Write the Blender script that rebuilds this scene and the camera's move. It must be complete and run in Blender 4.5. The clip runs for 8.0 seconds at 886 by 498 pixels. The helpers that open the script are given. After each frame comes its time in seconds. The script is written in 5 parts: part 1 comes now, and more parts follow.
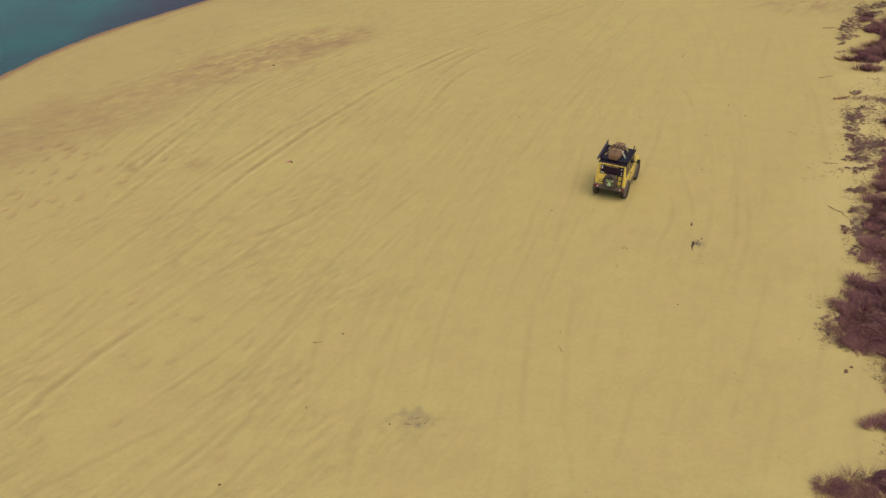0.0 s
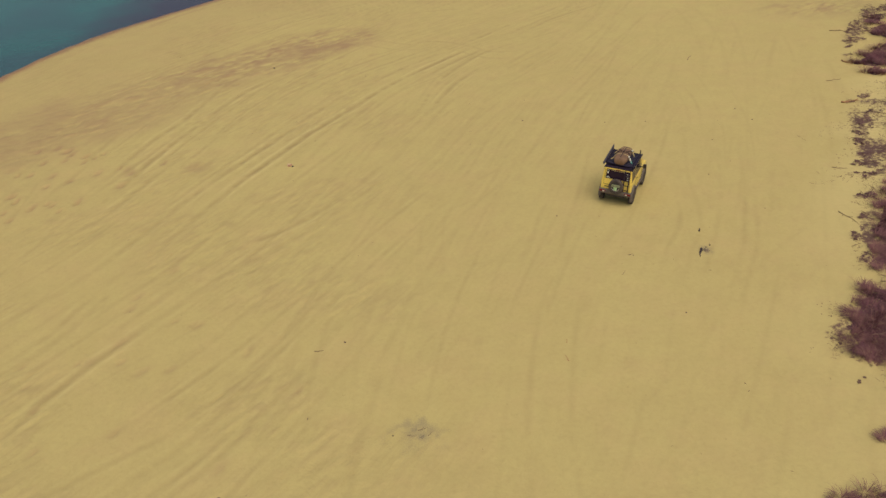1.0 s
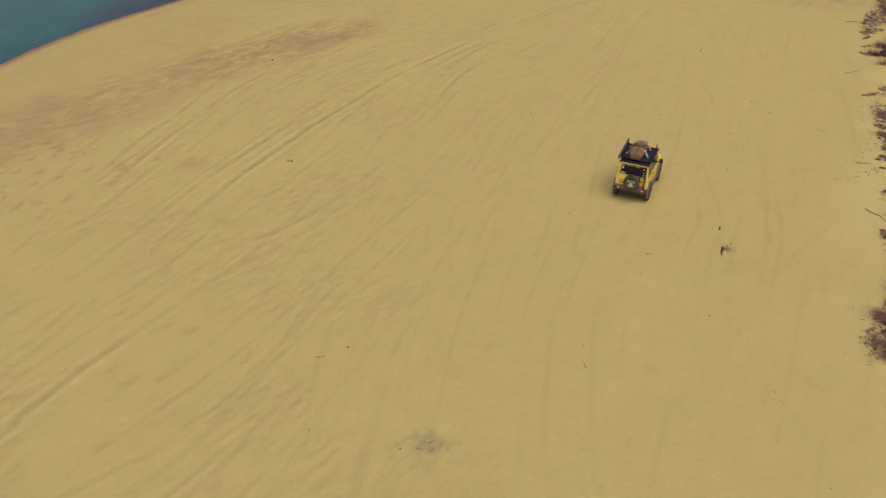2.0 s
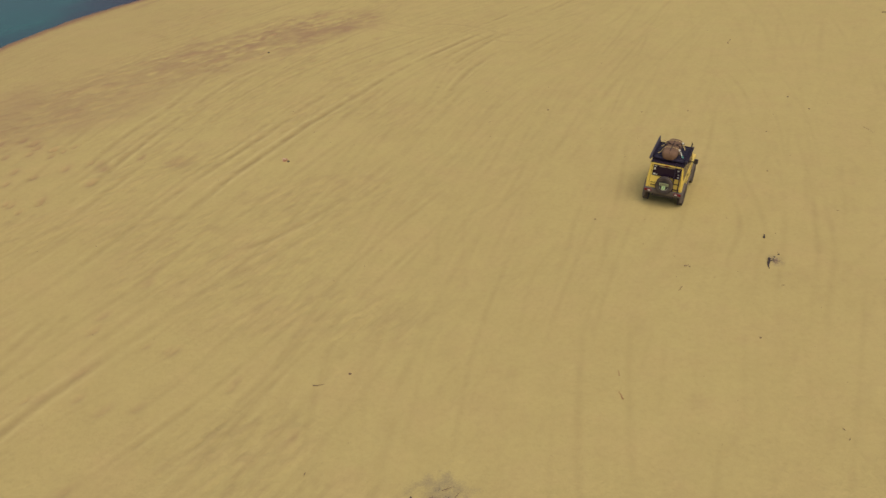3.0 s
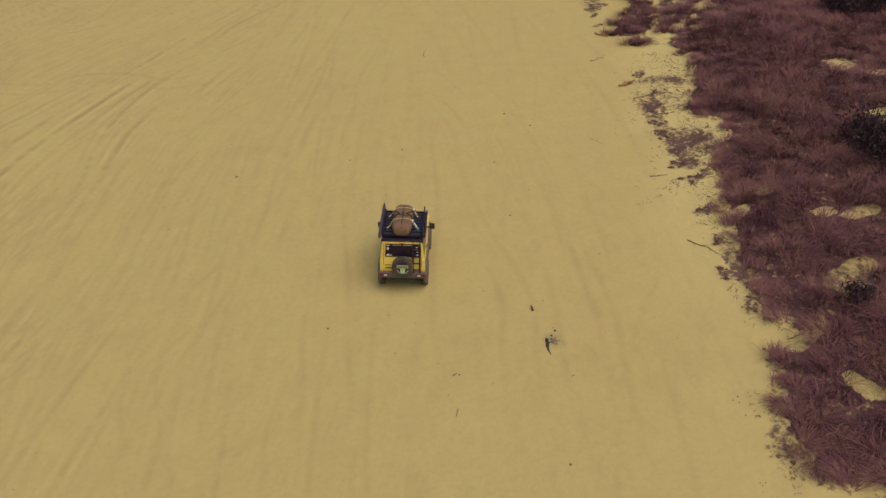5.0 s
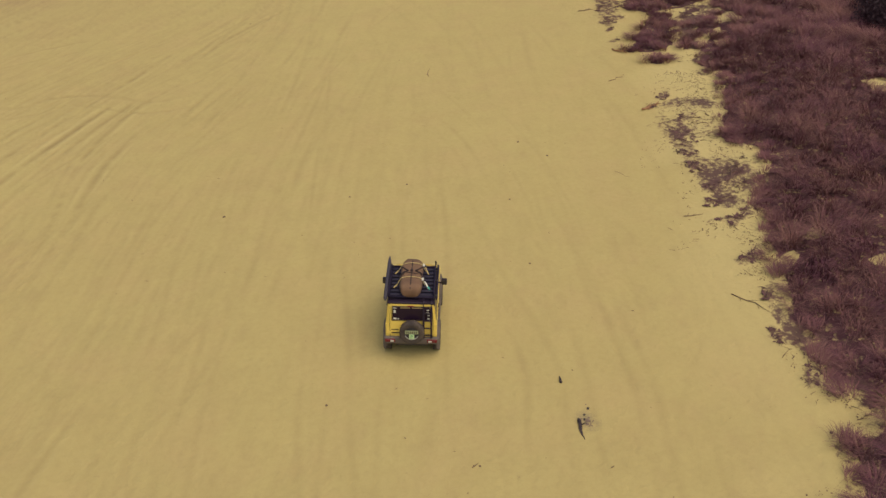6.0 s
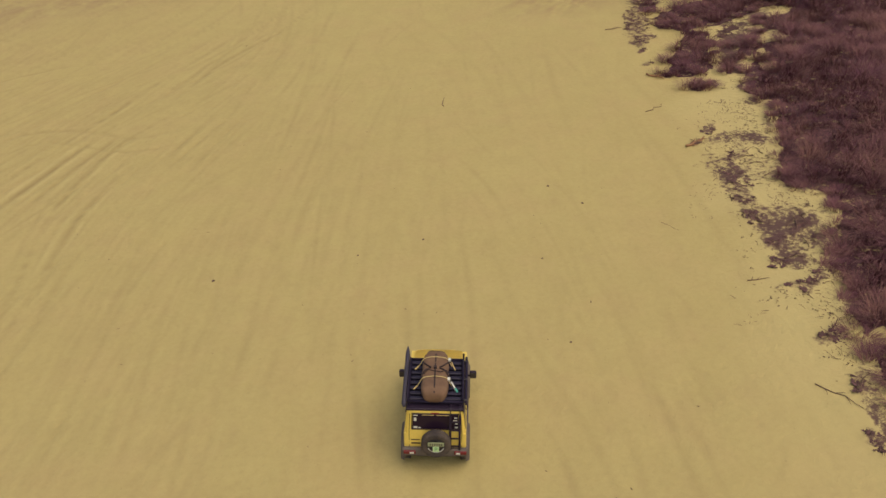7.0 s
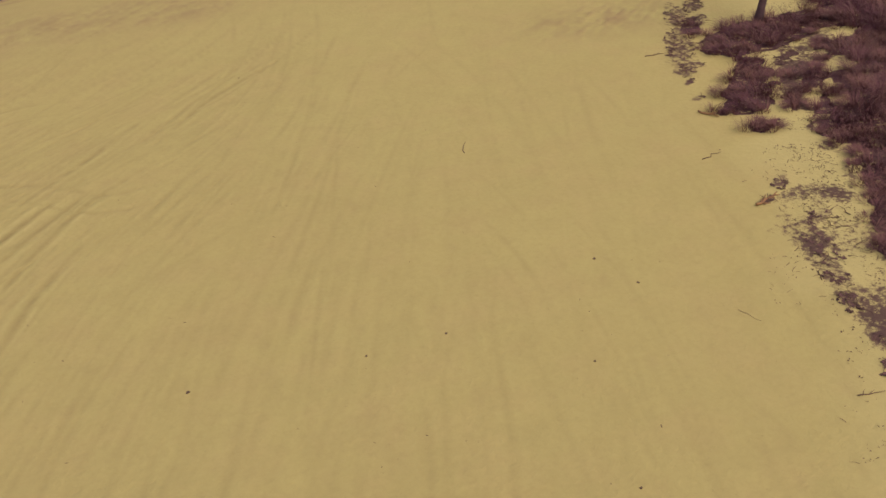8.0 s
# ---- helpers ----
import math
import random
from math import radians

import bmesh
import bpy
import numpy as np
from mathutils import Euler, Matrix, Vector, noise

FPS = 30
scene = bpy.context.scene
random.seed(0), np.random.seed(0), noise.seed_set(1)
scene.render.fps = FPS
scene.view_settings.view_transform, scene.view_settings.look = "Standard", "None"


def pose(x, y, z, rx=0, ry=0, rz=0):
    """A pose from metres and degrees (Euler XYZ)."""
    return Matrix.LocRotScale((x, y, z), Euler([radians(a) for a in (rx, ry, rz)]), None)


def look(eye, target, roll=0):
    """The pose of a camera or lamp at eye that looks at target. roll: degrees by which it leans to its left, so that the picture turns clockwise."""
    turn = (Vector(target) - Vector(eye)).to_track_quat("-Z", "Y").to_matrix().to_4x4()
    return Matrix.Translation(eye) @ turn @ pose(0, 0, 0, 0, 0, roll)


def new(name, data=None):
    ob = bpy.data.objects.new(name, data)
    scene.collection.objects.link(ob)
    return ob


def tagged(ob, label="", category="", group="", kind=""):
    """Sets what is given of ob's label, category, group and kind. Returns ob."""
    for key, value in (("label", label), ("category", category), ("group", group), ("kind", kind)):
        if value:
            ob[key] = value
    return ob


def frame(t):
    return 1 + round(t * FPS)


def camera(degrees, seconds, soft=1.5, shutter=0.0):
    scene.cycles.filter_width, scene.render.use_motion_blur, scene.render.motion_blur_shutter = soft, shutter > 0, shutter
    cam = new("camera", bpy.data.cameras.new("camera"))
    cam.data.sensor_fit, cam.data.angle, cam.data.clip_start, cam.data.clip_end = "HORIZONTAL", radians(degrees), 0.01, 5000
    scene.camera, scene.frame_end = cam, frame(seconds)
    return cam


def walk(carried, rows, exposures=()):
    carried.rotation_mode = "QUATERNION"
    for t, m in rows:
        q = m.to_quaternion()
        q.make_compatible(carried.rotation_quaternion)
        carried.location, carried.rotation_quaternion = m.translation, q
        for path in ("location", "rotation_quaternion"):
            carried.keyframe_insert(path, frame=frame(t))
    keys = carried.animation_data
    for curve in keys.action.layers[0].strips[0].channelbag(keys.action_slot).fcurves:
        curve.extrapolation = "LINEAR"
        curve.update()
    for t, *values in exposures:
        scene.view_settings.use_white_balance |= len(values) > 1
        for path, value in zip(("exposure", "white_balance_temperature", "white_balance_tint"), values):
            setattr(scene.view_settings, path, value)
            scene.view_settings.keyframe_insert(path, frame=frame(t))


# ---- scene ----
cam = camera(54.7, 8.0, soft=1.5)
PATH = [
    (0, (1.061, -1.858, 19.802), (1.002, -0.162, 18.743), -2.9),
    (0.5, (1.0, -1.592, 19.755), (0.94, 0.104, 18.697), -2.8),
    (1, (0.919, -1.232, 19.627), (0.859, 0.467, 18.572), -2.9),
    (1.5, (0.779, -0.681, 19.271), (0.72, 1.016, 18.213), -2.9),
    (1.7, (0.667, -0.295, 19.146), (0.611, 1.398, 18.084), -2.8),
    (2.8, (0.022, 2.899, 17.349), (-0.032, 4.596, 16.292), -2.8),
    (3, (-0.046, 3.727, 17.189), (-0.104, 5.42, 16.125), -2.8),
    (3.5, (-0.194, 6.205, 16.713), (-0.252, 7.896, 15.648), -3.1),
    (4, (0.074, 8.602, 16.462), (0.149, 10.288, 15.389), -3.3),
    (4.2, (0.329, 9.438, 16.448), (0.533, 11.109, 15.367), -3.4),
    (4.5, (0.797, 10.621, 16.438), (1.242, 12.234, 15.342), -3.0),
    (4.7, (1.048, 11.379, 16.413), (1.607, 12.948, 15.306), -2.6),
    (5.8, (2.109, 15.439, 15.979), (2.689, 16.998, 14.869), -2.9),
    (6, (2.289, 16.185, 15.933), (2.868, 17.744, 14.821), -2.9),
    (6.5, (2.838, 18.309, 15.654), (3.413, 19.871, 14.545), -3.2),
    (7, (3.449, 20.673, 15.371), (4.02, 22.237, 14.263), -3.4),
    (7.5, (4.213, 23.343, 15.046), (4.777, 24.908, 13.937), -3.7),
    (8, (5.085, 26.202, 14.649), (5.64, 27.774, 13.544), -4.2),
]
EXPOSURE = [(t, stops, 7300, tint) for t, stops, tint in ((0.0, 0.06, 8), (1.5, 0.04, 9), (3.0, -0.06, 12), (4.5, -0.12, 12), (6.0, 0.02, 11), (8.0, -0.06, 12))]
walk(cam, [(t, look(eye, target, roll)) for t, eye, target, roll in PATH], EXPOSURE)

# ---- sky and sun: bright haze, the sun high and to the right ----
SUN_AZIMUTH, SUN_HEIGHT = radians(160), radians(64)
world = bpy.data.worlds.new("world")
world.use_nodes = True
scene.world = world
sky = world.node_tree.nodes.new("ShaderNodeTexSky")
sky.sky_type, sky.sun_disc = "NISHITA", False
sky.sun_elevation, sky.sun_rotation = SUN_HEIGHT, SUN_AZIMUTH
sky.dust_density = 4.0
world.node_tree.links.new(sky.outputs[0], world.node_tree.nodes["Background"].inputs[0])
world.node_tree.nodes["Background"].inputs[1].default_value = 0.118
sun = new("sun", bpy.data.lights.new("sun", "SUN"))
sun.data.energy, sun.data.angle, sun.data.color = 1.36, radians(62), (1.0, 0.925, 0.77)
sun.matrix_world = look((0, 0, 60), (-math.sin(SUN_AZIMUTH) * math.cos(SUN_HEIGHT), -math.cos(SUN_AZIMUTH) * math.cos(SUN_HEIGHT), 60 - math.sin(SUN_HEIGHT)))


# ---- materials ----
def nodes_of(name):
    m = bpy.data.materials.new(name)
    m.use_nodes = True
    t = m.node_tree
    return m, t, t.nodes["Principled BSDF"], t.links


def noise_node(t, vector, scale, detail=4.0, rough=0.55):
    n = t.nodes.new("ShaderNodeTexNoise")
    n.inputs["Scale"].default_value, n.inputs["Detail"].default_value, n.inputs["Roughness"].default_value = scale, detail, rough
    t.links.new(vector, n.inputs["Vector"])
    return n.outputs["Fac"]


def ramp(t, value, low, high, to_low=0.0, to_high=1.0):
    n = t.nodes.new("ShaderNodeMapRange")
    n.inputs["From Min"].default_value, n.inputs["From Max"].default_value = low, high
    n.inputs["To Min"].default_value, n.inputs["To Max"].default_value = to_low, to_high
    t.links.new(value, n.inputs["Value"])
    return n.outputs["Result"]


def mixed(t, fac, a, b, blend="MIX"):
    n = t.nodes.new("ShaderNodeMix")
    n.data_type, n.blend_type = "RGBA", blend
    for socket, value in ((n.inputs["Factor"], fac), (n.inputs[6], a), (n.inputs[7], b)):
        if isinstance(value, (int, float)):
            socket.default_value = value
        elif isinstance(value, tuple):
            socket.default_value = (*value, 1.0)
        else:
            t.links.new(value, socket)
    return n.outputs[2]


def above(t, amount, field, level, soft, most):
    """How far an amount and a noise together rise over a level."""
    n = t.nodes.new("ShaderNodeMath")
    t.links.new(amount, n.inputs[0])
    t.links.new(field, n.inputs[1])
    return ramp(t, n.outputs[0], level, level + soft, 0.0, most)


def bumped(t, shader, height, strength, distance):
    n = t.nodes.new("ShaderNodeBump")
    n.inputs["Strength"].default_value, n.inputs["Distance"].default_value = strength, distance
    t.links.new(height, n.inputs["Height"])
    t.links.new(n.outputs[0], shader.inputs["Normal"])


def plain(name, a, b, scale=3.0, rough=0.6, fine=40.0, bump=0.0, metallic=0.0, vary=0.0, specular=0.5, straw=None):
    """Two colours mottled at two scales, with a little relief; vary: spread from piece to piece."""
    m, t, s, links = nodes_of(name)
    place = t.nodes.new("ShaderNodeTexCoord").outputs["Object"]
    coarse, grain = noise_node(t, place, scale), noise_node(t, place, fine, 2.0)
    colour = mixed(t, ramp(t, coarse, 0.35, 0.65), a, b)
    colour = mixed(t, ramp(t, grain, 0.3, 0.7, 0.0, 0.35), colour, tuple(c * 0.7 for c in a))
    if vary:
        island = t.nodes.new("ShaderNodeNewGeometry").outputs["Random Per Island"]
        colour = mixed(t, ramp(t, island, 0, 1, 0.0, vary), colour, tuple(c * 0.35 for c in a))
    if straw:
        island = t.nodes.new("ShaderNodeNewGeometry").outputs["Random Per Island"]
        shuffled = t.nodes.new("ShaderNodeMath")
        shuffled.operation = "PINGPONG"
        shuffled.inputs[1].default_value = 0.013
        links.new(island, shuffled.inputs[0])
        colour = mixed(t, ramp(t, shuffled.outputs[0], 0.0095, 0.0125, 0.0, 0.5), colour, straw)
    links.new(colour, s.inputs["Base Color"])
    links.new(ramp(t, grain, 0.3, 0.7, max(rough - 0.08, 0.02), min(rough + 0.1, 1.0)), s.inputs["Roughness"])
    s.inputs["Metallic"].default_value = metallic
    s.inputs["Specular IOR Level"].default_value = specular
    if bump:
        bumped(t, s, grain, bump, 0.02)
    return m


def sand_material():
    m, t, s, links = nodes_of("sand")
    place = t.nodes.new("ShaderNodeTexCoord").outputs["Object"]

    def layer(name):
        n = t.nodes.new("ShaderNodeAttribute")
        n.attribute_name = name
        return n.outputs["Fac"]

    wide, mid = noise_node(t, place, 0.11, 3.0), noise_node(t, place, 0.9, 5.0)
    grain = noise_node(t, place, 14.0, 5.0, 0.7)
    colour = mixed(t, ramp(t, wide, 0.3, 0.7), SAND, SAND_WARM)
    blush = noise_node(t, place, 0.42, 4.0, 0.6)
    colour = mixed(t, ramp(t, blush, 0.45, 0.7, 0.0, 0.6), colour, SAND_PINK)
    colour = mixed(t, ramp(t, mid, 0.35, 0.75, 0.0, 0.30), colour, SAND_DULL)
    colour = mixed(t, ramp(t, grain, 0.3, 0.75, 0.0, 0.22), colour, SAND_DULL)
    # fine dapples, drawn out along the way most wheels have gone
    drawn = t.nodes.new("ShaderNodeMapping")
    drawn.vector_type = "TEXTURE"
    drawn.inputs["Rotation"].default_value[2], drawn.inputs["Scale"].default_value = radians(58), (2.6, 0.5, 1.0)
    links.new(place, drawn.inputs["Vector"])
    combed = noise_node(t, drawn.outputs[0], 2.1, 4.0, 0.62)
    dapple = noise_node(t, place, 5.5, 3.0, 0.55)
    worked = t.nodes.new("ShaderNodeMath")
    worked.operation = "MULTIPLY"
    links.new(ramp(t, combed, 0.46, 0.68, 0.0, 0.30), worked.inputs[0])
    links.new(layer("churned"), worked.inputs[1])
    colour = mixed(t, worked.outputs[0], colour, SAND_TURNED)
    colour = mixed(t, ramp(t, dapple, 0.50, 0.72, 0.0, 0.12), colour, SAND_TURNED)
    colour = mixed(t, ramp(t, dapple, 0.48, 0.30, 0.0, 0.08), colour, SAND_PALE)
    colour = mixed(t, layer("blown"), colour, SAND_PALE)
    # ruts: disturbed darker sand, its colour also strengthened for the grooves' shade
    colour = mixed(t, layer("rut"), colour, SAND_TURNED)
    colour = mixed(t, layer("browned"), colour, SAND_BROWN)
    colour = mixed(t, layer("wet"), colour, SAND_WET)
    # leaf litter: crusts with ragged rims, then loose flecks and crumbs round about them
    ragged, flecks, crumbs = noise_node(t, place, 3.2, 7.0, 0.72), noise_node(t, place, 4.6, 5.0, 0.66), noise_node(t, place, 19.0, 3.0, 0.6)
    colour = mixed(t, above(t, layer("ash"), crumbs, 0.62, 0.60, 0.80), colour, (0.240, 0.200, 0.130))
    colour = mixed(t, above(t, layer("ash"), crumbs, 1.16, 0.10, 0.75), colour, (0.115, 0.085, 0.070))
    # below the grass: litter, darkened further so its colour carries the shade there
    colour = mixed(t, above(t, layer("litter"), ragged, 0.80, 0.12, 1.0), colour, LITTER_SHADE)
    colour = mixed(t, above(t, layer("mat"), ragged, 0.66, 0.16, 0.92), colour, mixed(t, ramp(t, crumbs, 0.35, 0.65), CRUST, CRUST_PALE))
    colour = mixed(t, above(t, layer("strewn"), flecks, 0.97, 0.14, 0.9), colour, mixed(t, ramp(t, crumbs, 0.4, 0.6), CRUST, CRUST_PALE))
    colour = mixed(t, above(t, layer("strewn"), crumbs, 1.04, 0.14, 0.7), colour, CRUST)
    links.new(colour, s.inputs["Base Color"])
    s.inputs["Specular IOR Level"].default_value = 0.15
    links.new(ramp(t, layer("wet"), 0, 1, 0.95, 0.35), s.inputs["Roughness"])
    lumps = noise_node(t, place, 4.5, 6.0, 0.65)
    bumped(t, s, lumps, 0.75, 0.06)
    return m


def water_material():
    m, t, s, links = nodes_of("water")
    place = t.nodes.new("ShaderNodeTexCoord").outputs["Object"]
    wide = noise_node(t, place, 0.06, 3.0)
    colour = mixed(t, ramp(t, wide, 0.35, 0.65), (0.018, 0.120, 0.105), (0.026, 0.066, 0.078))
    # a dark reflection painted into the water's colour off the point, its edge frayed
    axes = t.nodes.new("ShaderNodeSeparateXYZ")
    links.new(place, axes.inputs[0])
    frayed = t.nodes.new("ShaderNodeMath")
    frayed.operation = "MULTIPLY_ADD"
    links.new(noise_node(t, place, 0.5, 5.0, 0.6), frayed.inputs[0])
    frayed.inputs[1].default_value = 6.0
    links.new(axes.outputs[0], frayed.inputs[2])
    colour = mixed(t, ramp(t, frayed.outputs[0], -27.0, -22.5, 0.0, 0.9), colour, (0.034, 0.016, 0.034))
    links.new(colour, s.inputs["Base Color"])
    s.inputs["Roughness"].default_value, s.inputs["IOR"].default_value = 0.12, 1.33
    s.inputs["Specular IOR Level"].default_value = 0.35
    bumped(t, s, noise_node(t, place, 2.2, 4.0), 0.25, 0.06)
    return m


def glass_material():
    m, t, s, links = nodes_of("tinted_glass")
    s.inputs["Base Color"].default_value = (0.020, 0.010, 0.022, 1)
    s.inputs["Specular IOR Level"].default_value = 0.2
    place = t.nodes.new("ShaderNodeTexCoord").outputs["Object"]
    links.new(ramp(t, noise_node(t, place, 6.0), 0.3, 0.7, 0.06, 0.22), s.inputs["Roughness"])
    return m


SAND, SAND_WARM, SAND_DULL = (0.485, 0.400, 0.168), (0.470, 0.378, 0.160), (0.39, 0.305, 0.130)
SAND_TURNED, SAND_BROWN, SAND_WET = (0.31, 0.235, 0.105), (0.315, 0.208, 0.118), (0.27, 0.145, 0.080)
CRUST, CRUST_PALE = (0.084, 0.044, 0.050), (0.165, 0.093, 0.078)
LITTER_SHADE, SAND_PALE, SAND_PINK = (0.080, 0.036, 0.044), (0.56, 0.465, 0.215), (0.490, 0.372, 0.170)
M_SAND, M_WATER, M_GLASS = sand_material(), water_material(), glass_material()
# dry brown blades, blotched with a purple that paints in shade between clumps
M_GRASS = plain("dry_grass", (0.280, 0.131, 0.122), (0.148, 0.049, 0.089), 0.7, 0.75, 9.0, vary=0.5, specular=0.2, straw=(0.36, 0.22, 0.15))
M_LEAF = plain("shrub_leaf", (0.060, 0.030, 0.040), (0.045, 0.022, 0.032), 1.5, 0.6, 12.0, vary=0.6, specular=0.3)
M_BARK = plain("bark", (0.17, 0.092, 0.098), (0.10, 0.054, 0.062), 3.0, 0.9, 30.0, bump=0.6)
M_WOOD = plain("driftwood", (0.20, 0.115, 0.080), (0.12, 0.065, 0.055), 5.0, 0.85, 40.0, bump=0.4, vary=0.5)
M_PALE = plain("bleached_wood", (0.42, 0.33, 0.20), (0.30, 0.22, 0.13), 5.0, 0.85, 40.0, bump=0.4)
M_CHAR = plain("charred_wood", (0.060, 0.042, 0.046), (0.024, 0.017, 0.021), 11.0, 0.9, 30.0, bump=0.5)
M_ASHY = plain("burnt_grey_wood", (0.24, 0.165, 0.125), (0.14, 0.092, 0.075), 9.0, 0.9, 40.0, bump=0.5)
M_DEAD = plain("dead_leaf", (0.17, 0.082, 0.075), (0.12, 0.055, 0.056), 5.0, 0.85, 40.0, vary=0.5)
M_RUST = plain("red_bark", (0.38, 0.200, 0.095), (0.28, 0.140, 0.075), 8.0, 0.9, 40.0, bump=0.3)
M_SHELL = plain("shell", (0.66, 0.50, 0.30), (0.34, 0.11, 0.06), 12.0, 0.5, 60.0)
M_YELLOW = plain("yellow_paint", (0.82, 0.620, 0.140), (0.78, 0.585, 0.125), 1.2, 0.32, 25.0)
M_BLACK = plain("black_paint", (0.022, 0.015, 0.030), (0.030, 0.020, 0.038), 2.0, 0.4, 30.0, specular=0.2)
M_RACK = plain("black_powder_coat", (0.020, 0.016, 0.036), (0.030, 0.023, 0.045), 5.0, 0.6, 60.0, bump=0.05, specular=0.15)
M_SLAT = plain("slate_powder_coat", (0.022, 0.019, 0.040), (0.030, 0.025, 0.048), 5.0, 0.5, 60.0, specular=0.35)
M_BAG = plain("grey_pvc", (0.050, 0.046, 0.066), (0.066, 0.058, 0.078), 3.0, 0.6, 50.0, bump=0.1, specular=0.3)
M_PLASTIC = plain("grey_plastic", (0.110, 0.092, 0.084), (0.150, 0.122, 0.102), 3.0, 0.75, 50.0, bump=0.1)
M_TYRE = plain("dusty_rubber", (0.050, 0.040, 0.038), (0.115, 0.088, 0.068), 4.0, 0.9, 45.0, bump=0.3)
M_STEEL = plain("dark_steel", (0.045, 0.042, 0.050), (0.07, 0.062, 0.066), 6.0, 0.45, 40.0, metallic=0.4)
M_CANVAS = plain("brown_canvas", (0.205, 0.120, 0.070), (0.150, 0.086, 0.054), 4.0, 0.9, 70.0, bump=0.35)
M_SEAM = plain("dark_webbing", (0.030, 0.018, 0.020), (0.045, 0.028, 0.026), 9.0, 0.8, 60.0)
M_STRAP = plain("yellow_webbing", (0.66, 0.52, 0.22), (0.54, 0.41, 0.17), 9.0, 0.8, 60.0)
M_WHITE = plain("white_plastic", (0.70, 0.70, 0.62), (0.60, 0.60, 0.52), 9.0, 0.5, 60.0)
M_TEAL = plain("teal_strap", (0.05, 0.36, 0.28), (0.04, 0.28, 0.24), 9.0, 0.7, 60.0)
M_RED = plain("red_lens", (0.18, 0.010, 0.020), (0.14, 0.010, 0.018), 9.0, 0.2, 60.0)
M_GREEN = plain("green_plate", (0.50, 0.72, 0.38), (0.54, 0.74, 0.42), 9.0, 0.5, 60.0)
M_LETTER = plain("green_ink", (0.10, 0.36, 0.14), (0.09, 0.32, 0.12), 9.0, 0.5, 60.0)
M_PLATE = plain("number_plate", (0.34, 0.38, 0.22), (0.30, 0.34, 0.20), 9.0, 0.5, 60.0)
M_LENS = plain("lamp_lens", (0.62, 0.62, 0.58), (0.55, 0.55, 0.5), 9.0, 0.15, 60.0)


# ---- building helpers ----
def mesh_of(name, bm, material, smooth=False):
    me = bpy.data.meshes.new(name)
    bmesh.ops.recalc_face_normals(bm, faces=bm.faces)
    bm.to_mesh(me)
    bm.free()
    me.materials.append(material)
    for p in me.polygons:
        p.use_smooth = smooth
    return me


def part(name, bm, material, parent, label="", smooth=False):
    ob = new(name, mesh_of(name, bm, material, smooth))
    ob.parent = parent
    return tagged(ob, label)


def box(bm, x0, x1, y0, y1, z0, z1, bevel=0.0, segments=2):
    made = bmesh.ops.create_cube(bm, size=1.0)["verts"]
    for v in made:
        v.co = ((x0 + x1) / 2 + v.co.x * (x1 - x0), (y0 + y1) / 2 + v.co.y * (y1 - y0), (z0 + z1) / 2 + v.co.z * (z1 - z0))
    if bevel:
        bmesh.ops.bevel(bm, geom=list({e for v in made for e in v.link_edges}), offset=bevel, segments=segments, affect="EDGES", profile=0.5)
    return bm


def tube(bm, points, radius, sides=8, close=True):
    """A round bar along points; radius: one number, or one for each point."""
    points = [Vector(p) for p in points]
    radii = [radius] * len(points) if isinstance(radius, (int, float)) else radius
    rings = []
    for i, p in enumerate(points):
        ahead = (points[min(i + 1, len(points) - 1)] - points[max(i - 1, 0)]).normalized()
        side = ahead.cross(Vector((0, 0, 1)) if abs(ahead.z) < 0.95 else Vector((0, 1, 0))).normalized()
        up = side.cross(ahead)
        rings.append([bm.verts.new(p + radii[i] * (math.cos(a) * side + math.sin(a) * up)) for a in (2 * math.pi * k / sides for k in range(sides))])
    for a, b in zip(rings, rings[1:]):
        for k in range(sides):
            bm.faces.new((a[k], a[(k + 1) % sides], b[(k + 1) % sides], b[k]))
    if close:
        bm.faces.new(rings[0]), bm.faces.new(rings[-1])
    return bm


def lathe(bm, outline, centre, axis, sides=32):
    """Turns an outline of (radius, along) about an axis 'x' or 'y' through centre."""
    rings = []
    for r, along in outline:
        ring = []
        for k in range(sides):
            a = 2 * math.pi * k / sides
            off = (along, r * math.cos(a), r * math.sin(a)) if axis == "x" else (r * math.cos(a), along, r * math.sin(a))
            ring.append(bm.verts.new(Vector(centre) + Vector(off)))
        rings.append(ring)
    for a, b in zip(rings, rings[1:]):
        for k in range(sides):
            bm.faces.new((a[k], a[(k + 1) % sides], b[(k + 1) % sides], b[k]))
    return bm


def strip(bm, points, width, thick=0.004):
    """A flat band along points, lying across the vertical."""
    points = [Vector(p) for p in points]
    rows = []
    for i, p in enumerate(points):
        ahead = (points[min(i + 1, len(points) - 1)] - points[max(i - 1, 0)]).normalized()
        side = ahead.cross(Vector((0, 0, 1))).normalized() * width / 2
        up = side.cross(ahead).normalized() * thick
        rows.append([bm.verts.new(q) for q in (p - side, p + side, p + side + up, p - side + up)])
    for a, b in zip(rows, rows[1:]):
        for k in range(4):
            bm.faces.new((a[k], a[(k + 1) % 4], b[(k + 1) % 4], b[k]))
    bm.faces.new(rows[0]), bm.faces.new(rows[-1])
    return bm


NOISE_TABLES = {}


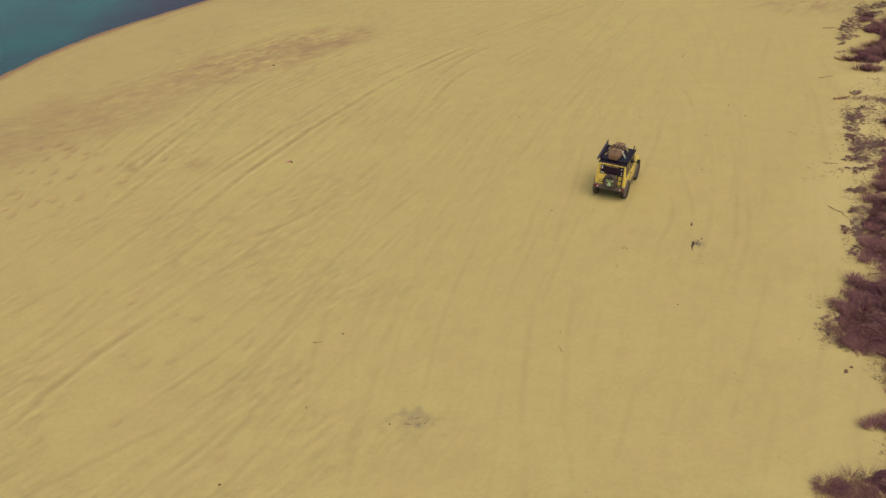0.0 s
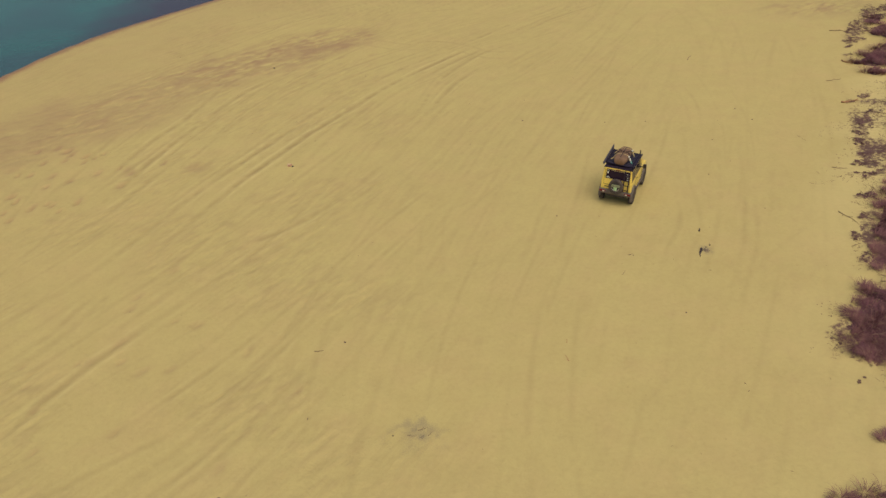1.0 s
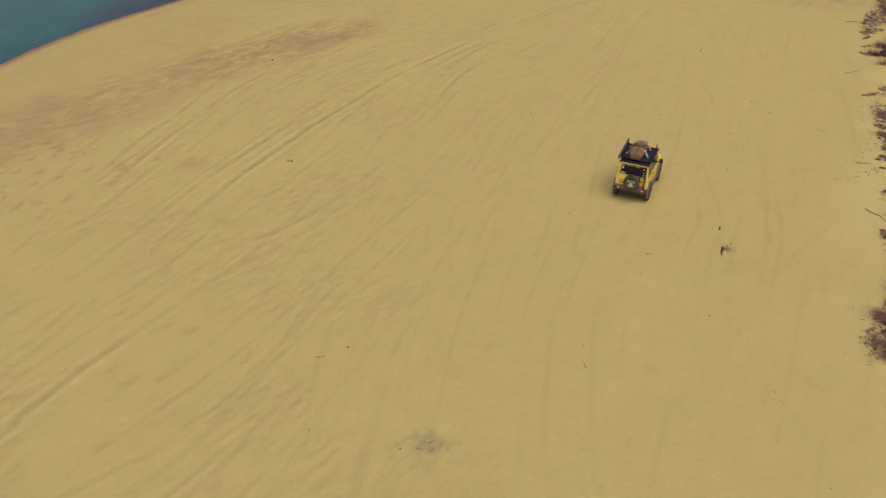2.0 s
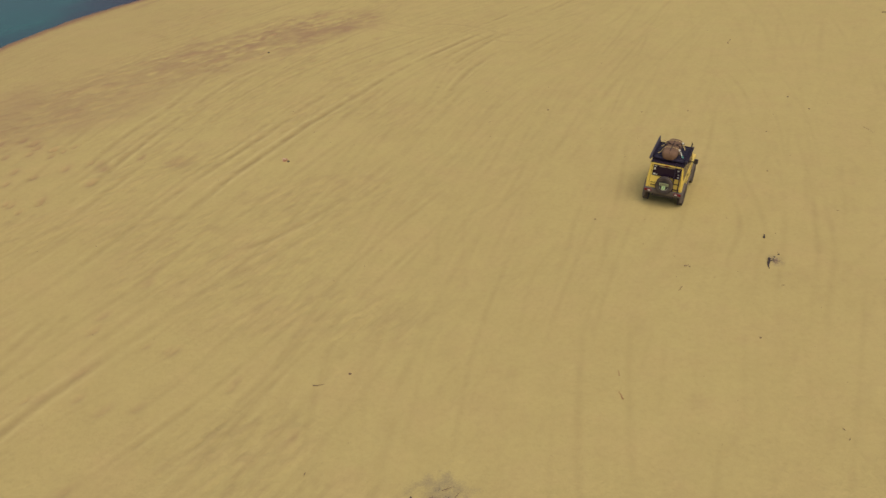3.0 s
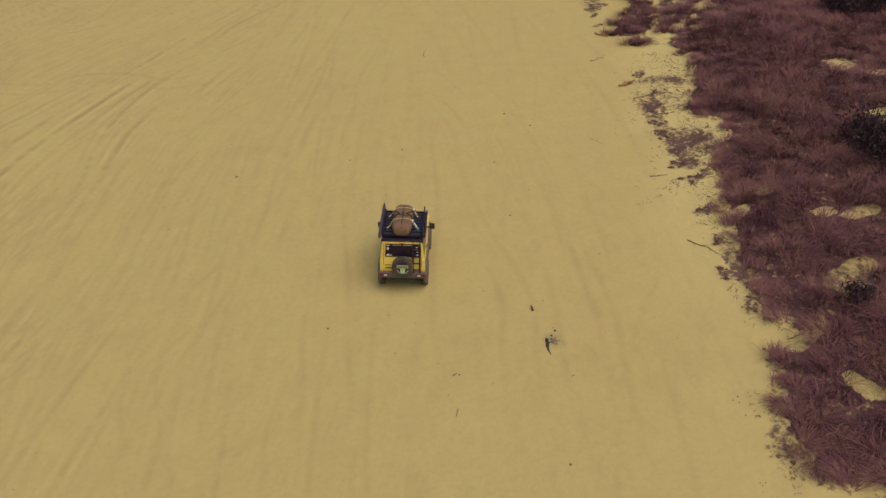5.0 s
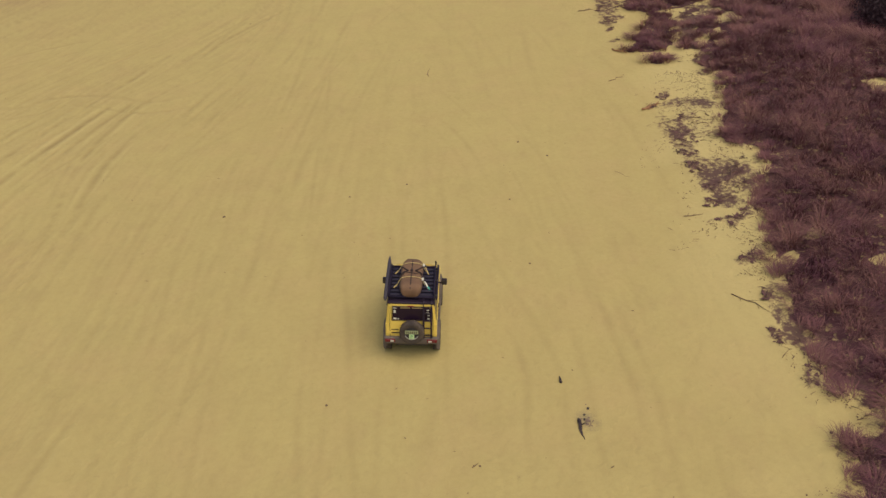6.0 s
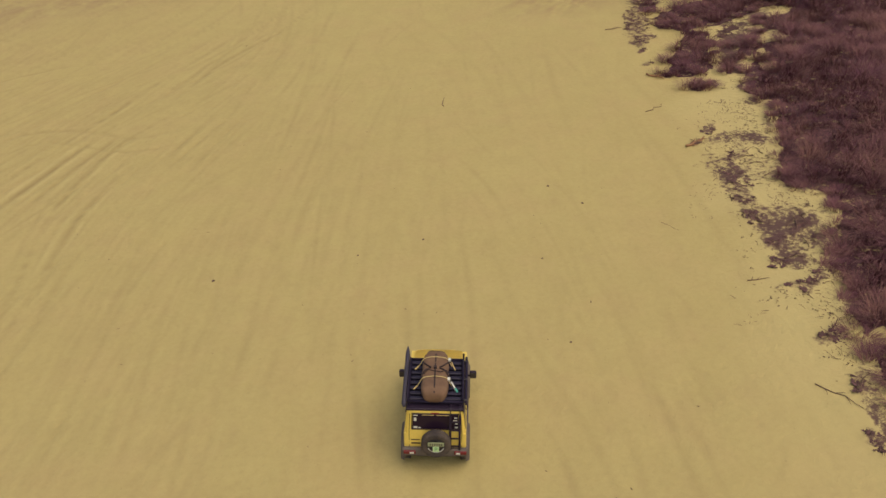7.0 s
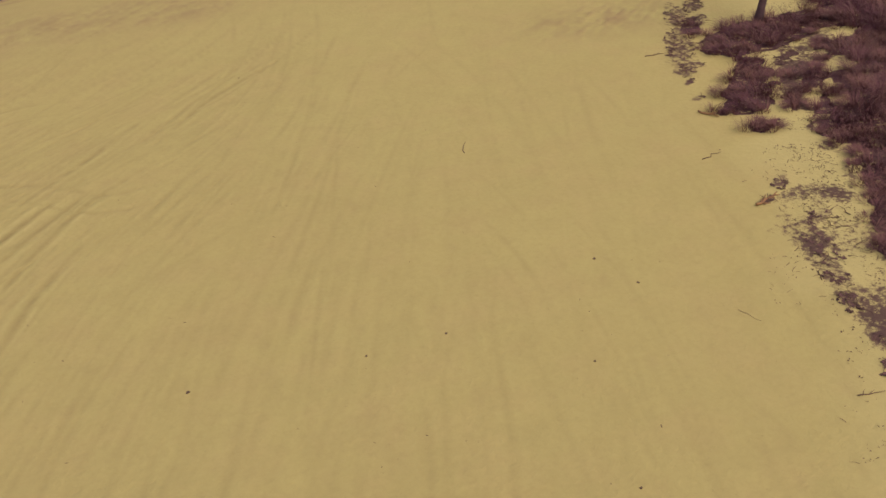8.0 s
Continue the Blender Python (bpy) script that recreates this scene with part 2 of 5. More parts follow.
def lattice_noise(x, y, size, seed):
    """Smooth value noise from -1 to 1 with cells of that size, on arrays."""
    if seed not in NOISE_TABLES:
        NOISE_TABLES[seed] = np.random.RandomState(seed).uniform(-1, 1, (256, 256))
    table = NOISE_TABLES[seed]
    u, v = x / size, y / size
    i, j = np.floor(u).astype(int), np.floor(v).astype(int)
    u, v = u - i, v - j
    u, v = u * u * (3 - 2 * u), v * v * (3 - 2 * v)
    a, b = table[i % 256, j % 256], table[(i + 1) % 256, j % 256]
    c, d = table[i % 256, (j + 1) % 256], table[(i + 1) % 256, (j + 1) % 256]
    return (a * (1 - u) + b * u) * (1 - v) + (c * (1 - u) + d * u) * v


def smooth_step(low, high, v):
    s = np.clip((v - low) / (high - low), 0, 1)
    return s * s * (3 - 2 * s)


def spline(points, step=0.6):
    """A smooth curve through plan points, as an array of points about a step apart."""
    p = np.array(points, float)
    p = np.vstack([2 * p[0] - p[1], p, 2 * p[-1] - p[-2]])
    out = []
    for a, b, c, d in zip(p, p[1:], p[2:], p[3:]):
        for s in np.linspace(0, 1, max(2, int(np.hypot(*(c - b)) / step)), endpoint=False):
            out.append(0.5 * (2 * b + (c - a) * s + (2 * a - 5 * b + 4 * c - d) * s ** 2 + (3 * b - a - 3 * c + d) * s ** 3))
    return np.array(out + [p[-2]])


def beside(line, offset):
    ahead = np.gradient(line, axis=0)
    ahead /= np.linalg.norm(ahead, axis=1)[:, None]
    return line + offset * np.stack([ahead[:, 1], -ahead[:, 0]], 1)


# ---- the lie of the land ----
SHORE_CENTRE, SHORE_RADIUS, WATER_LEVEL = (9.8, 43.2), 43.0, -0.5
EDGE_Y = [5, 12, 15.5, 16.1, 17.2, 18.3, 19.2, 21.3, 22.5, 23.5, 25, 26.4, 27.1, 27.7, 29.9, 32, 33.1, 34.2, 36.4, 38.2, 39.7, 40.4, 41.1, 42.7, 44.1, 45.2, 46, 47.1, 48.4, 48.9, 51.1, 53, 54, 55, 56.4, 58, 60, 66, 90]
EDGE_X = [10, 11.4, 12.2, 12.0, 14.2, 13.9, 15.3, 15.2, 14.1, 14.25, 14.95, 16.2, 18.3, 17.2, 17.8, 19.1, 19.3, 20.0, 21.6, 23.2, 24.3, 23.6, 23.4, 25.0, 25.9, 26.4, 27.2, 26.8, 27.6, 29.2, 30.4, 31.9, 32.7, 33.3, 34.6, 36.2, 37, 38, 46]
# patches of grass outside that edge, bare sand inside it, and mats of dead roots: centre, half length and width, turn in degrees
TUFTS = [(30.2, 59.5, 1.5, 0.45, 55), (11.9, 15.8, 0.9, 0.45, -25), (13.9, 18.3, 0.6, 0.4, 0), (29.0, 52.2, 0.45, 0.3, 40), (29.6, 53.4, 0.5, 0.3, 40), (28.9, 50.9, 0.7, 0.25, 35), (31.3, 54.2, 0.4, 0.3, 40), (29.5, 53.0, 0.35, 0.22, 40), (30.7, 53.7, 0.4, 0.2, 40), (31.9, 54.4, 0.4, 0.25, 40), (29.7, 52.4, 0.3, 0.15, 40), (31.5, 53.4, 0.35, 0.2, 40), (28.2, 49.9, 0.35, 0.2, 20), (30.4, 52.7, 0.7, 0.22, 42)]
CLUMPS = [[(28.5, 56.3), (30.0, 58.2), (32.4, 59.0), (36.5, 58.6), (36.5, 56.2), (33.6, 55.4), (31.0, 55.1), (29.4, 55.4)],
          [(29.7, 55.4), (30.6, 54.6), (28.5, 51.7), (27.9, 50.4), (26.5, 50.0), (25.2, 50.9), (26.8, 52.5), (28.6, 54.3)],
          [(25.2, 49.1), (26.6, 50.0), (27.1, 49.5), (26.7, 48.9), (25.8, 48.7)],
          [(27.5, 50.0), (28.2, 49.9), (31.4, 51.7), (32.4, 53.3), (30.0, 52.0), (28.4, 50.9)],
          [(28.1, 49.0), (29.4, 48.6), (31.2, 50.1), (31.2, 51.1), (29.7, 50.3)]]
LITTER_BANK = [(21.4, 41.2), (20.3, 37.6), (19.8, 36.8), (21.0, 36.2), (22.3, 37.0), (23.4, 38.1), (24.0, 39.5), (23.3, 40.8), (23.6, 41.3), (25.3, 42.9), (26.0, 44.2), (24.5, 45.7), (23.0, 45.0), (21.9, 43.5)]
LITTER_FAR = [(27.6, 50.2), (28.6, 48.8), (30.2, 51.1), (33.4, 54.2), (33.0, 55.3), (30.7, 54.6), (28.6, 51.7)]
BARE = [(29.9, 49.5, 0.4, 0.25, 20), (17.3, 26.9, 1.1, 0.5, 12), (20.7, 28.2, 1.15, 0.6, 25), (32.4, 41.8, 0.5, 0.7, -20), (30.0, 36.6, 0.7, 0.6, 0), (17.3, 24.3, 0.3, 0.6, 15), (22.5, 31.6, 0.45, 0.3, 0), (23.6, 31.1, 0.7, 0.35, 0),
        (34.9, 55.2, 0.75, 0.65, 0), (32.4, 52.4, 0.8, 0.65, 20), (19.6, 34.6, 0.9, 0.5, 30), (33.5, 40.2, 0.8, 0.3, -35), (30.7, 51.0, 0.6, 0.2, 42), (30.2, 49.8, 0.34, 0.26, 0), (19.95, 33.05, 0.45, 0.24, 20), (21.6, 33.8, 0.34, 0.26, 0)]
MATS = [(29.8, 57.4, 0.8, 0.4, 30), (27.4, 55.4, 0.6, 0.45, 0), (30.9, 60.2, 1.0, 0.6, 25), (32.2, 62.0, 1.2, 0.5, 50), (26.4, 54.0, 0.35, 0.16, 30), (25.7, 52.5, 0.4, 0.18, 15), (21.3, 39.6, 0.5, 0.35, 60), (22.3, 37.6, 0.35, 0.2, 60), (21.0, 38.1, 0.52, 0.38, 20), (20.25, 37.1, 0.34, 0.28, 0), (22.3, 38.45, 1.05, 0.15, 20), (22.9, 44.9, 0.4, 0.18, 20), (22.9, 37.4, 0.5, 0.3, 40),
        (22.3, 41.6, 0.25, 1.3, -10), (22.9, 42.2, 0.2, 1.1, -10), (30.6, 61.2, 1.9, 0.6, 58), (28.4, 57.7, 2.2, 0.75, 58), (26.9, 55.1, 0.8, 0.45, 60), (23.6, 43.4, 0.8, 0.3, 10), (24.0, 45.6, 0.5, 0.25, 30), (20.5, 35.85, 0.9, 0.16, -14), (17.2, 28.6, 0.5, 0.3, 50), (17.5, 30.4, 0.45, 0.25, 60), (18.6, 31.9, 0.5, 0.3, 40), (19.3, 33.7, 0.6, 0.3, 10), (17.8, 27.2, 0.6, 0.2, 0), (31.0, 53.9, 0.9, 0.4, 45), (32.0, 54.8, 0.8, 0.4, 60), (21.8, 40.5, 0.4, 0.5, 0), (21.4, 39.7, 0.3, 0.5, 10), (20.7, 35.9, 0.9, 0.25, 20)]
BELT = [(-27, 42), (-23.4, 46), (-20.2, 48.6), (-17.6, 51.5), (-12.6, 56.4), (-8, 60)]
FAR_BELT = [(-8, 77), (-2, 78.4), (3, 77.6), (8, 77)]


def patches(x, y, rows, soft):
    """How far inside the nearest of those patches: 1 well inside, 0 outside."""
    best = np.zeros_like(x)
    wobble = 0.35 * lattice_noise(x, y, 0.5, 31)
    for cx, cy, a, b, turn in rows:
        c, s = math.cos(radians(turn)), math.sin(radians(turn))
        u, v = ((x - cx) * c + (y - cy) * s) / a, (-(x - cx) * s + (y - cy) * c) / b
        best = np.maximum(best, smooth_step(1 + soft, 1 - soft, np.hypot(u, v) + wobble))
    return best


def inside(x, y, outline, soft):
    """How far inside a closed outline in plan: 1 well inside, 0 outside."""
    reach, within = np.full_like(x, 99.0), np.zeros(x.shape, bool)
    low, high = np.min(outline, 0) - 2, np.max(outline, 0) + 2
    i = np.flatnonzero((x > low[0]) & (x < high[0]) & (y > low[1]) & (y < high[1]))
    px, py = x[i], y[i]
    for (ax, ay), (bx, by) in zip(outline, outline[1:] + outline[:1]):
        s = np.clip(((px - ax) * (bx - ax) + (py - ay) * (by - ay)) / ((bx - ax) ** 2 + (by - ay) ** 2), 0, 1)
        reach[i] = np.minimum(reach[i], np.hypot(px - ax - s * (bx - ax), py - ay - s * (by - ay)))
        within[i] ^= ((ay > py) != (by > py)) & (px < ax + (py - ay) / (by - ay if by != ay else 1e-9) * (bx - ax))
    wobble = 0.16 * lattice_noise(x, y, 0.7, 31) + 0.10 * lattice_noise(x, y, 0.3, 32)
    return smooth_step(-soft, soft, np.where(within, reach, -reach) + wobble)


def cover(x, y, soft=0.35):
    """How thickly grass covers the ground, 0 to 1."""
    edge = np.interp(y, EDGE_Y, EDGE_X) + 0.30 * lattice_noise(x, y, 0.8, 7) + 0.25 * lattice_noise(x, y, 0.35, 8)
    thick = np.maximum(smooth_step(-soft, soft, x - edge - 0.1), patches(x, y, TUFTS, 0.3))
    for outline in CLUMPS:
        thick = np.maximum(thick, inside(x, y, outline, 0.6 * soft))
    return thick * (1 - patches(x, y, BARE, 0.35))


def inland(x, y):
    """Metres from the waterline, landward."""
    dx, dy = x - SHORE_CENTRE[0], y - SHORE_CENTRE[1]
    out = np.where((dx < 0) & (dy > 0), np.hypot(dx, dy), np.maximum(-dx, dy))
    return SHORE_RADIUS - out + 2.2 * smooth_step(75, 84, y) + 0.5 * lattice_noise(x, y, 6.0, 3) + 0.12 * lattice_noise(x, y, 1.1, 4)


def land(x, y):
    """The ground's height without wheel tracks."""
    d = inland(x, y)
    z = np.where(d > 0, WATER_LEVEL * (1 - np.clip(d / 10, 0, 1)) ** 1.6, WATER_LEVEL + np.maximum(0.1 * d, -4))
    edge = np.interp(y, EDGE_Y, EDGE_X)
    z = z + 0.30 * smooth_step(-2.0, 5.0, x - edge) * smooth_step(2, 12, d)
    near = smooth_step(0, 6, d)
    z = z + near * (0.05 * lattice_noise(x, y, 7.0, 11) + 0.022 * lattice_noise(x, y, 2.1, 12) + 0.010 * lattice_noise(x, y, 0.8, 13) + 0.006 * lattice_noise(x, y, 0.34, 14))
    return z


def land_at(x, y):
    return float(land(np.array([x], float), np.array([y], float))[0])


# wheel tracks: plan curves, then sideways shifts of further passes
OUTER_BEND = [(-17.3, 25.9), (-16.2, 27.8), (-15.1, 29.9), (-14.1, 32.5), (-12.4, 36.8), (-11.1, 39.5), (-9.7, 42.4), (-8.2, 45.6), (-6.5, 48.4), (-3.9, 52), (-0.7, 55.6), (2.3, 58.9), (5.1, 62.2), (9, 66.3), (14, 71)]
INNER_BEND = [(-13.9, 28.2), (-13.4, 29.5), (-12.2, 33.1), (-10.6, 37.3), (-9.6, 39.3), (-8.0, 42.6), (-6.3, 45.8), (-3.8, 50), (-0.8, 54), (2.5, 57.8), (5.9, 61.6), (9.8, 65.2), (14, 69)]
THIRD_BEND = [(-3.2, 50.4), (-1.9, 52), (-0.8, 53.4), (1.6, 55.9), (4.3, 58.3), (6.7, 61.6), (8.9, 63.9), (13, 67)]
SHORE_OUTER = [(-18.3, 34.3), (-17.6, 38.2), (-16.7, 42.7), (-15.7, 45.7), (-14.5, 51.3), (-12.3, 54.7), (-9.2, 59)]
SHORE_INNER = [(-19.4, 29.5), (-18.5, 31.5), (-17.6, 33.8), (-16.7, 36.4), (-15.9, 40.4), (-14.6, 44.9), (-12.9, 49.9), (-9.6, 54.4), (-6.9, 57)]
SHORE_SHORT = [(-17.6, 31), (-16.8, 33.4), (-16.3, 35), (-15.3, 38.5), (-14.2, 42)]
LOW_BEND = [(-15.2, 18.7), (-14.4, 20.7), (-13.6, 22.3), (-11.9, 24.9), (-10.4, 27.3), (-9.3, 29.1), (-7.7, 30.8), (-5.8, 33.1), (-4.1, 35.7), (-2, 39)]
LOW_INNER = [(-13, 24.6), (-11.6, 27.2), (-9.9, 30.1), (-8.1, 31.9), (-6.3, 33.7), (-4.4, 36.8), (-2.8, 40)]
LOW_SHORT = [(-16, 22.8), (-14.9, 24.7), (-14.2, 26.7), (-13.8, 28), (-12.6, 30.6)]
FAN_LEFT = [(-3.2, 44), (-2.6, 47), (-2.3, 49.1), (-1.6, 51), (-0.5, 52.8), (1.4, 55.2), (4, 57.9), (8.2, 61.9), (14, 66)]
FAN_MIDDLE = [(-2.4, 44.5), (-1.6, 46.7), (-1.1, 48.9), (-0.3, 51.3), (0.9, 53.4), (2.7, 55.8), (8, 60)]
FAN_RIGHT = [(-1.6, 44.4), (-0.9, 46.4), (0.1, 49.4), (0.9, 51), (2.3, 53), (5, 55.6)]
FAN_SHORT = [(-1.6, 42.5), (-0.8, 44.6), (-0.2, 46.2), (0.4, 47.4), (1.7, 48.9)]
SWEEP = [(-7, 60.5), (-3.1, 58), (-1.9, 58.3), (-1, 58.4), (0.5, 57.9), (2.9, 55.7), (4.2, 55.6), (5.4, 55.2)]
FAR_SWEEP = [(-6, 65), (-2.2, 65.6), (-0.6, 65.8), (0.8, 65.9), (4, 64.9)]
CROOK = [(2, 53.2), (2.9, 53.3), (3.7, 53.3), (4.6, 53.7), (6, 54.6)]
SPUR = [(4.6, 51), (5.5, 53.2), (7, 55.6), (8.5, 57.6), (9.5, 58.6), (12.5, 61)]
LOOP = [(8.6, 53.6), (9.8, 52.6), (11.5, 50), (13, 49.5), (14.1, 47.9), (14.3, 44.8), (13.6, 41)]
UPRIGHT = [(-4.4, 16), (-4.5, 19.3), (-4.7, 22.9), (-4.3, 26.9), (-4.0, 28.2), (-2, 33)]
SLANT = [(-7, 22), (-6.1, 25.1), (-5.7, 26.6), (-5.4, 27.7), (-5.1, 28.9), (-4.2, 31)]
HOOK = [(-4.9, 29.5), (-5.4, 30.7), (-5.9, 31.7), (-6.0, 33.3), (-5.4, 34.3), (-4, 36)]
VEER = [(-4.5, 28), (-3.7, 30.2), (-2.4, 33.6), (1.9, 37.3), (3.1, 38.8), (6, 41)]
LEAN = [(-0.6, 26), (-0.3, 28.6), (-0.1, 32.9), (1.6, 36.7), (3, 41.6), (4.4, 45)]
SIDE = [(10.4, 24.5), (11.4, 27.1), (12.6, 29.9), (13.3, 32.1), (14.4, 36), (15.2, 40)]
NEAR_SIDE = [(8.6, 27.6), (9.5, 30), (10.5, 32.4), (11.0, 37), (11.6, 40.8), (12.4, 45)]
MIDDLE = [(3.0, 28.5), (3.6, 30.6), (4.2, 32.8), (4.9, 34.9), (6.3, 40.5), (7.6, 44)]
MIDDLE_LEFT = [(0.4, 29), (1.2, 31.7), (1.7, 33.5), (2.6, 36), (4.2, 41), (5.4, 45)]
MIDDLE_FAR = [(-3.2, 32), (-2.3, 34.4), (-1.6, 36.4), (-0.3, 39.6), (1.0, 43), (2.5, 47)]
EAST = [(7.6, 30.9), (9.5, 35.5), (11.9, 42), (14, 50)]
STRAIGHT = [(-6.2, 10), (-5.2, 18), (-4.0, 27), (0.5, 38), (5.3, 47.4), (10.7, 60), (16, 74)]
DRIVEN = [(3.0, 10), (3.3, 17), (3.5, 20.4), (4.3, 25.7), (5.6, 29.1), (6.95, 32.0), (7.9, 34.1)]
CROSS = [(-6, 47), (-0.7, 56.2), (2.3, 58.9), (7.2, 61.4), (14, 63), (20, 63)]
# single wheel lines: plan curve, shift to the side, depth
LONG_TRACKS = [(OUTER_BEND, 0, 0.046), (OUTER_BEND, -0.55, 0.016), (INNER_BEND, 0, 0.052), (INNER_BEND, 0.5, 0.018), (THIRD_BEND, 0, 0.034), (THIRD_BEND, -0.6, 0.022), (SHORE_OUTER, 0, 0.050), (SHORE_INNER, 0, 0.048), (SHORE_SHORT, 0, 0.028),
               (LOW_BEND, 0, 0.030), (LOW_BEND, -1.6, 0.016), (LOW_INNER, 0, 0.044), (LOW_SHORT, 0, 0.030), (LOW_SHORT, -0.7, 0.030), (FAN_LEFT, 0, 0.036), (FAN_MIDDLE, 0, 0.036), (FAN_MIDDLE, -0.35, 0.022), (FAN_RIGHT, 0, 0.034), (FAN_RIGHT, -0.5, 0.022),
               (FAN_SHORT, 0, 0.026), (FAN_SHORT, -0.6, 0.022), (SWEEP, 0, 0.026), (SWEEP, 1.2, 0.022), (FAR_SWEEP, 0, 0.024), (FAR_SWEEP, 1.4, 0.02), (CROOK, 0, 0.026), (SPUR, 0, 0.018), (SPUR, -1.4, 0.018), (LOOP, 0, 0.016), (LOOP, 0.6, 0.012),
               (UPRIGHT, 0, 0.020), (UPRIGHT, -0.9, 0.018), (UPRIGHT, 1.4, 0.012), (SLANT, 0, 0.022), (HOOK, 0, 0.018), (VEER, 0, 0.012), (VEER, 1.5, 0.010), (LEAN, 0, 0.014), (LEAN, -0.9, 0.014), (EAST, 0, 0.014), (EAST, -1.4, 0.012),
               (SIDE, 0, 0.017), (SIDE, -1.15, 0.017), (SIDE, 0.5, 0.010), (NEAR_SIDE, 0, 0.014), (NEAR_SIDE, 0.9, 0.012), (MIDDLE, 0, 0.014), (MIDDLE, 1.35, 0.014), (MIDDLE_LEFT, 0, 0.014), (MIDDLE_LEFT, -0.6, 0.012), (MIDDLE_FAR, 0, 0.018), (MIDDLE_FAR, -0.7, 0.016), (MIDDLE_FAR, 0.8, 0.014),
               (STRAIGHT, -0.9, 0.008), (CROSS, 0, 0.012), (DRIVEN, -0.7, 0.013), (DRIVEN, 0.7, 0.013)]


def heading(x, y):
    """The way in which most cars have gone over a spot, in radians."""
    turned = 25 * smooth_step(42, 58, y) * smooth_step(14, 4, x) - 7 * smooth_step(-10, -16, x) * smooth_step(50, 42, y)
    turned += 20 * smooth_step(34, 26, y) * smooth_step(-5, -11, x) - 14 * smooth_step(-6, -2, x) * smooth_step(4, -1, x) * smooth_step(30, 20, y)
    return radians(70 - float(turned))


def wheel_lines():
    """Every wheel line: its points, depth and half width."""
    lines = []
    for k, (points, shift, depth) in enumerate(LONG_TRACKS):
        line = beside(spline(points), shift)
        lines.append((line + 0.12 * np.stack([lattice_noise(line[:, 0], line[:, 1], 5.0, k + 100), lattice_noise(line[:, 1], line[:, 0], 5.0, k + 101)], 1), depth, 0.145 if depth > 0.025 else 0.105))
    rng = np.random.RandomState(17)
    for k in range(600):
        at = np.array([rng.uniform(-24, 3) if k % 2 else rng.uniform(-8, 21), rng.uniform(12, 70)]) if k < 430 else np.array([rng.uniform(-7, 9), rng.uniform(36, 64)])
        strong = float(smooth_step(2, -13, at[0])) if k < 430 else 0.5
        turn, drift = rng.normal(0, 0.07), rng.normal(0, 0.006)
        line = [at]
        for step in range(rng.randint(7, 38)):
            a = heading(*line[-1]) + turn + drift * step
            line.append(line[-1] + 0.55 * np.array([math.cos(a), math.sin(a)]))
        lines.append((np.array(line), rng.uniform(0.25, 1.0) * (0.011 + 0.015 * strong), rng.uniform(0.07, 0.15)))
        if rng.uniform() < 0.4:
            lines.append((beside(np.array(line), 1.4),) + lines[-1][1:])
    return lines


def axis(fine_from, fine_to, fine, mid_from, mid_to, mid, far):
    inner = np.arange(fine_from, fine_to, fine)
    low, high = np.arange(fine_from - mid, mid_from, -mid), np.arange(fine_to, mid_to, mid)
    grow = np.cumsum(mid * 1.35 ** np.arange(1, 40))
    grow = np.append(grow[grow < far], far)
    return np.concatenate([(low[-1] - grow)[::-1], low[::-1], inner, high, high[-1] + grow])


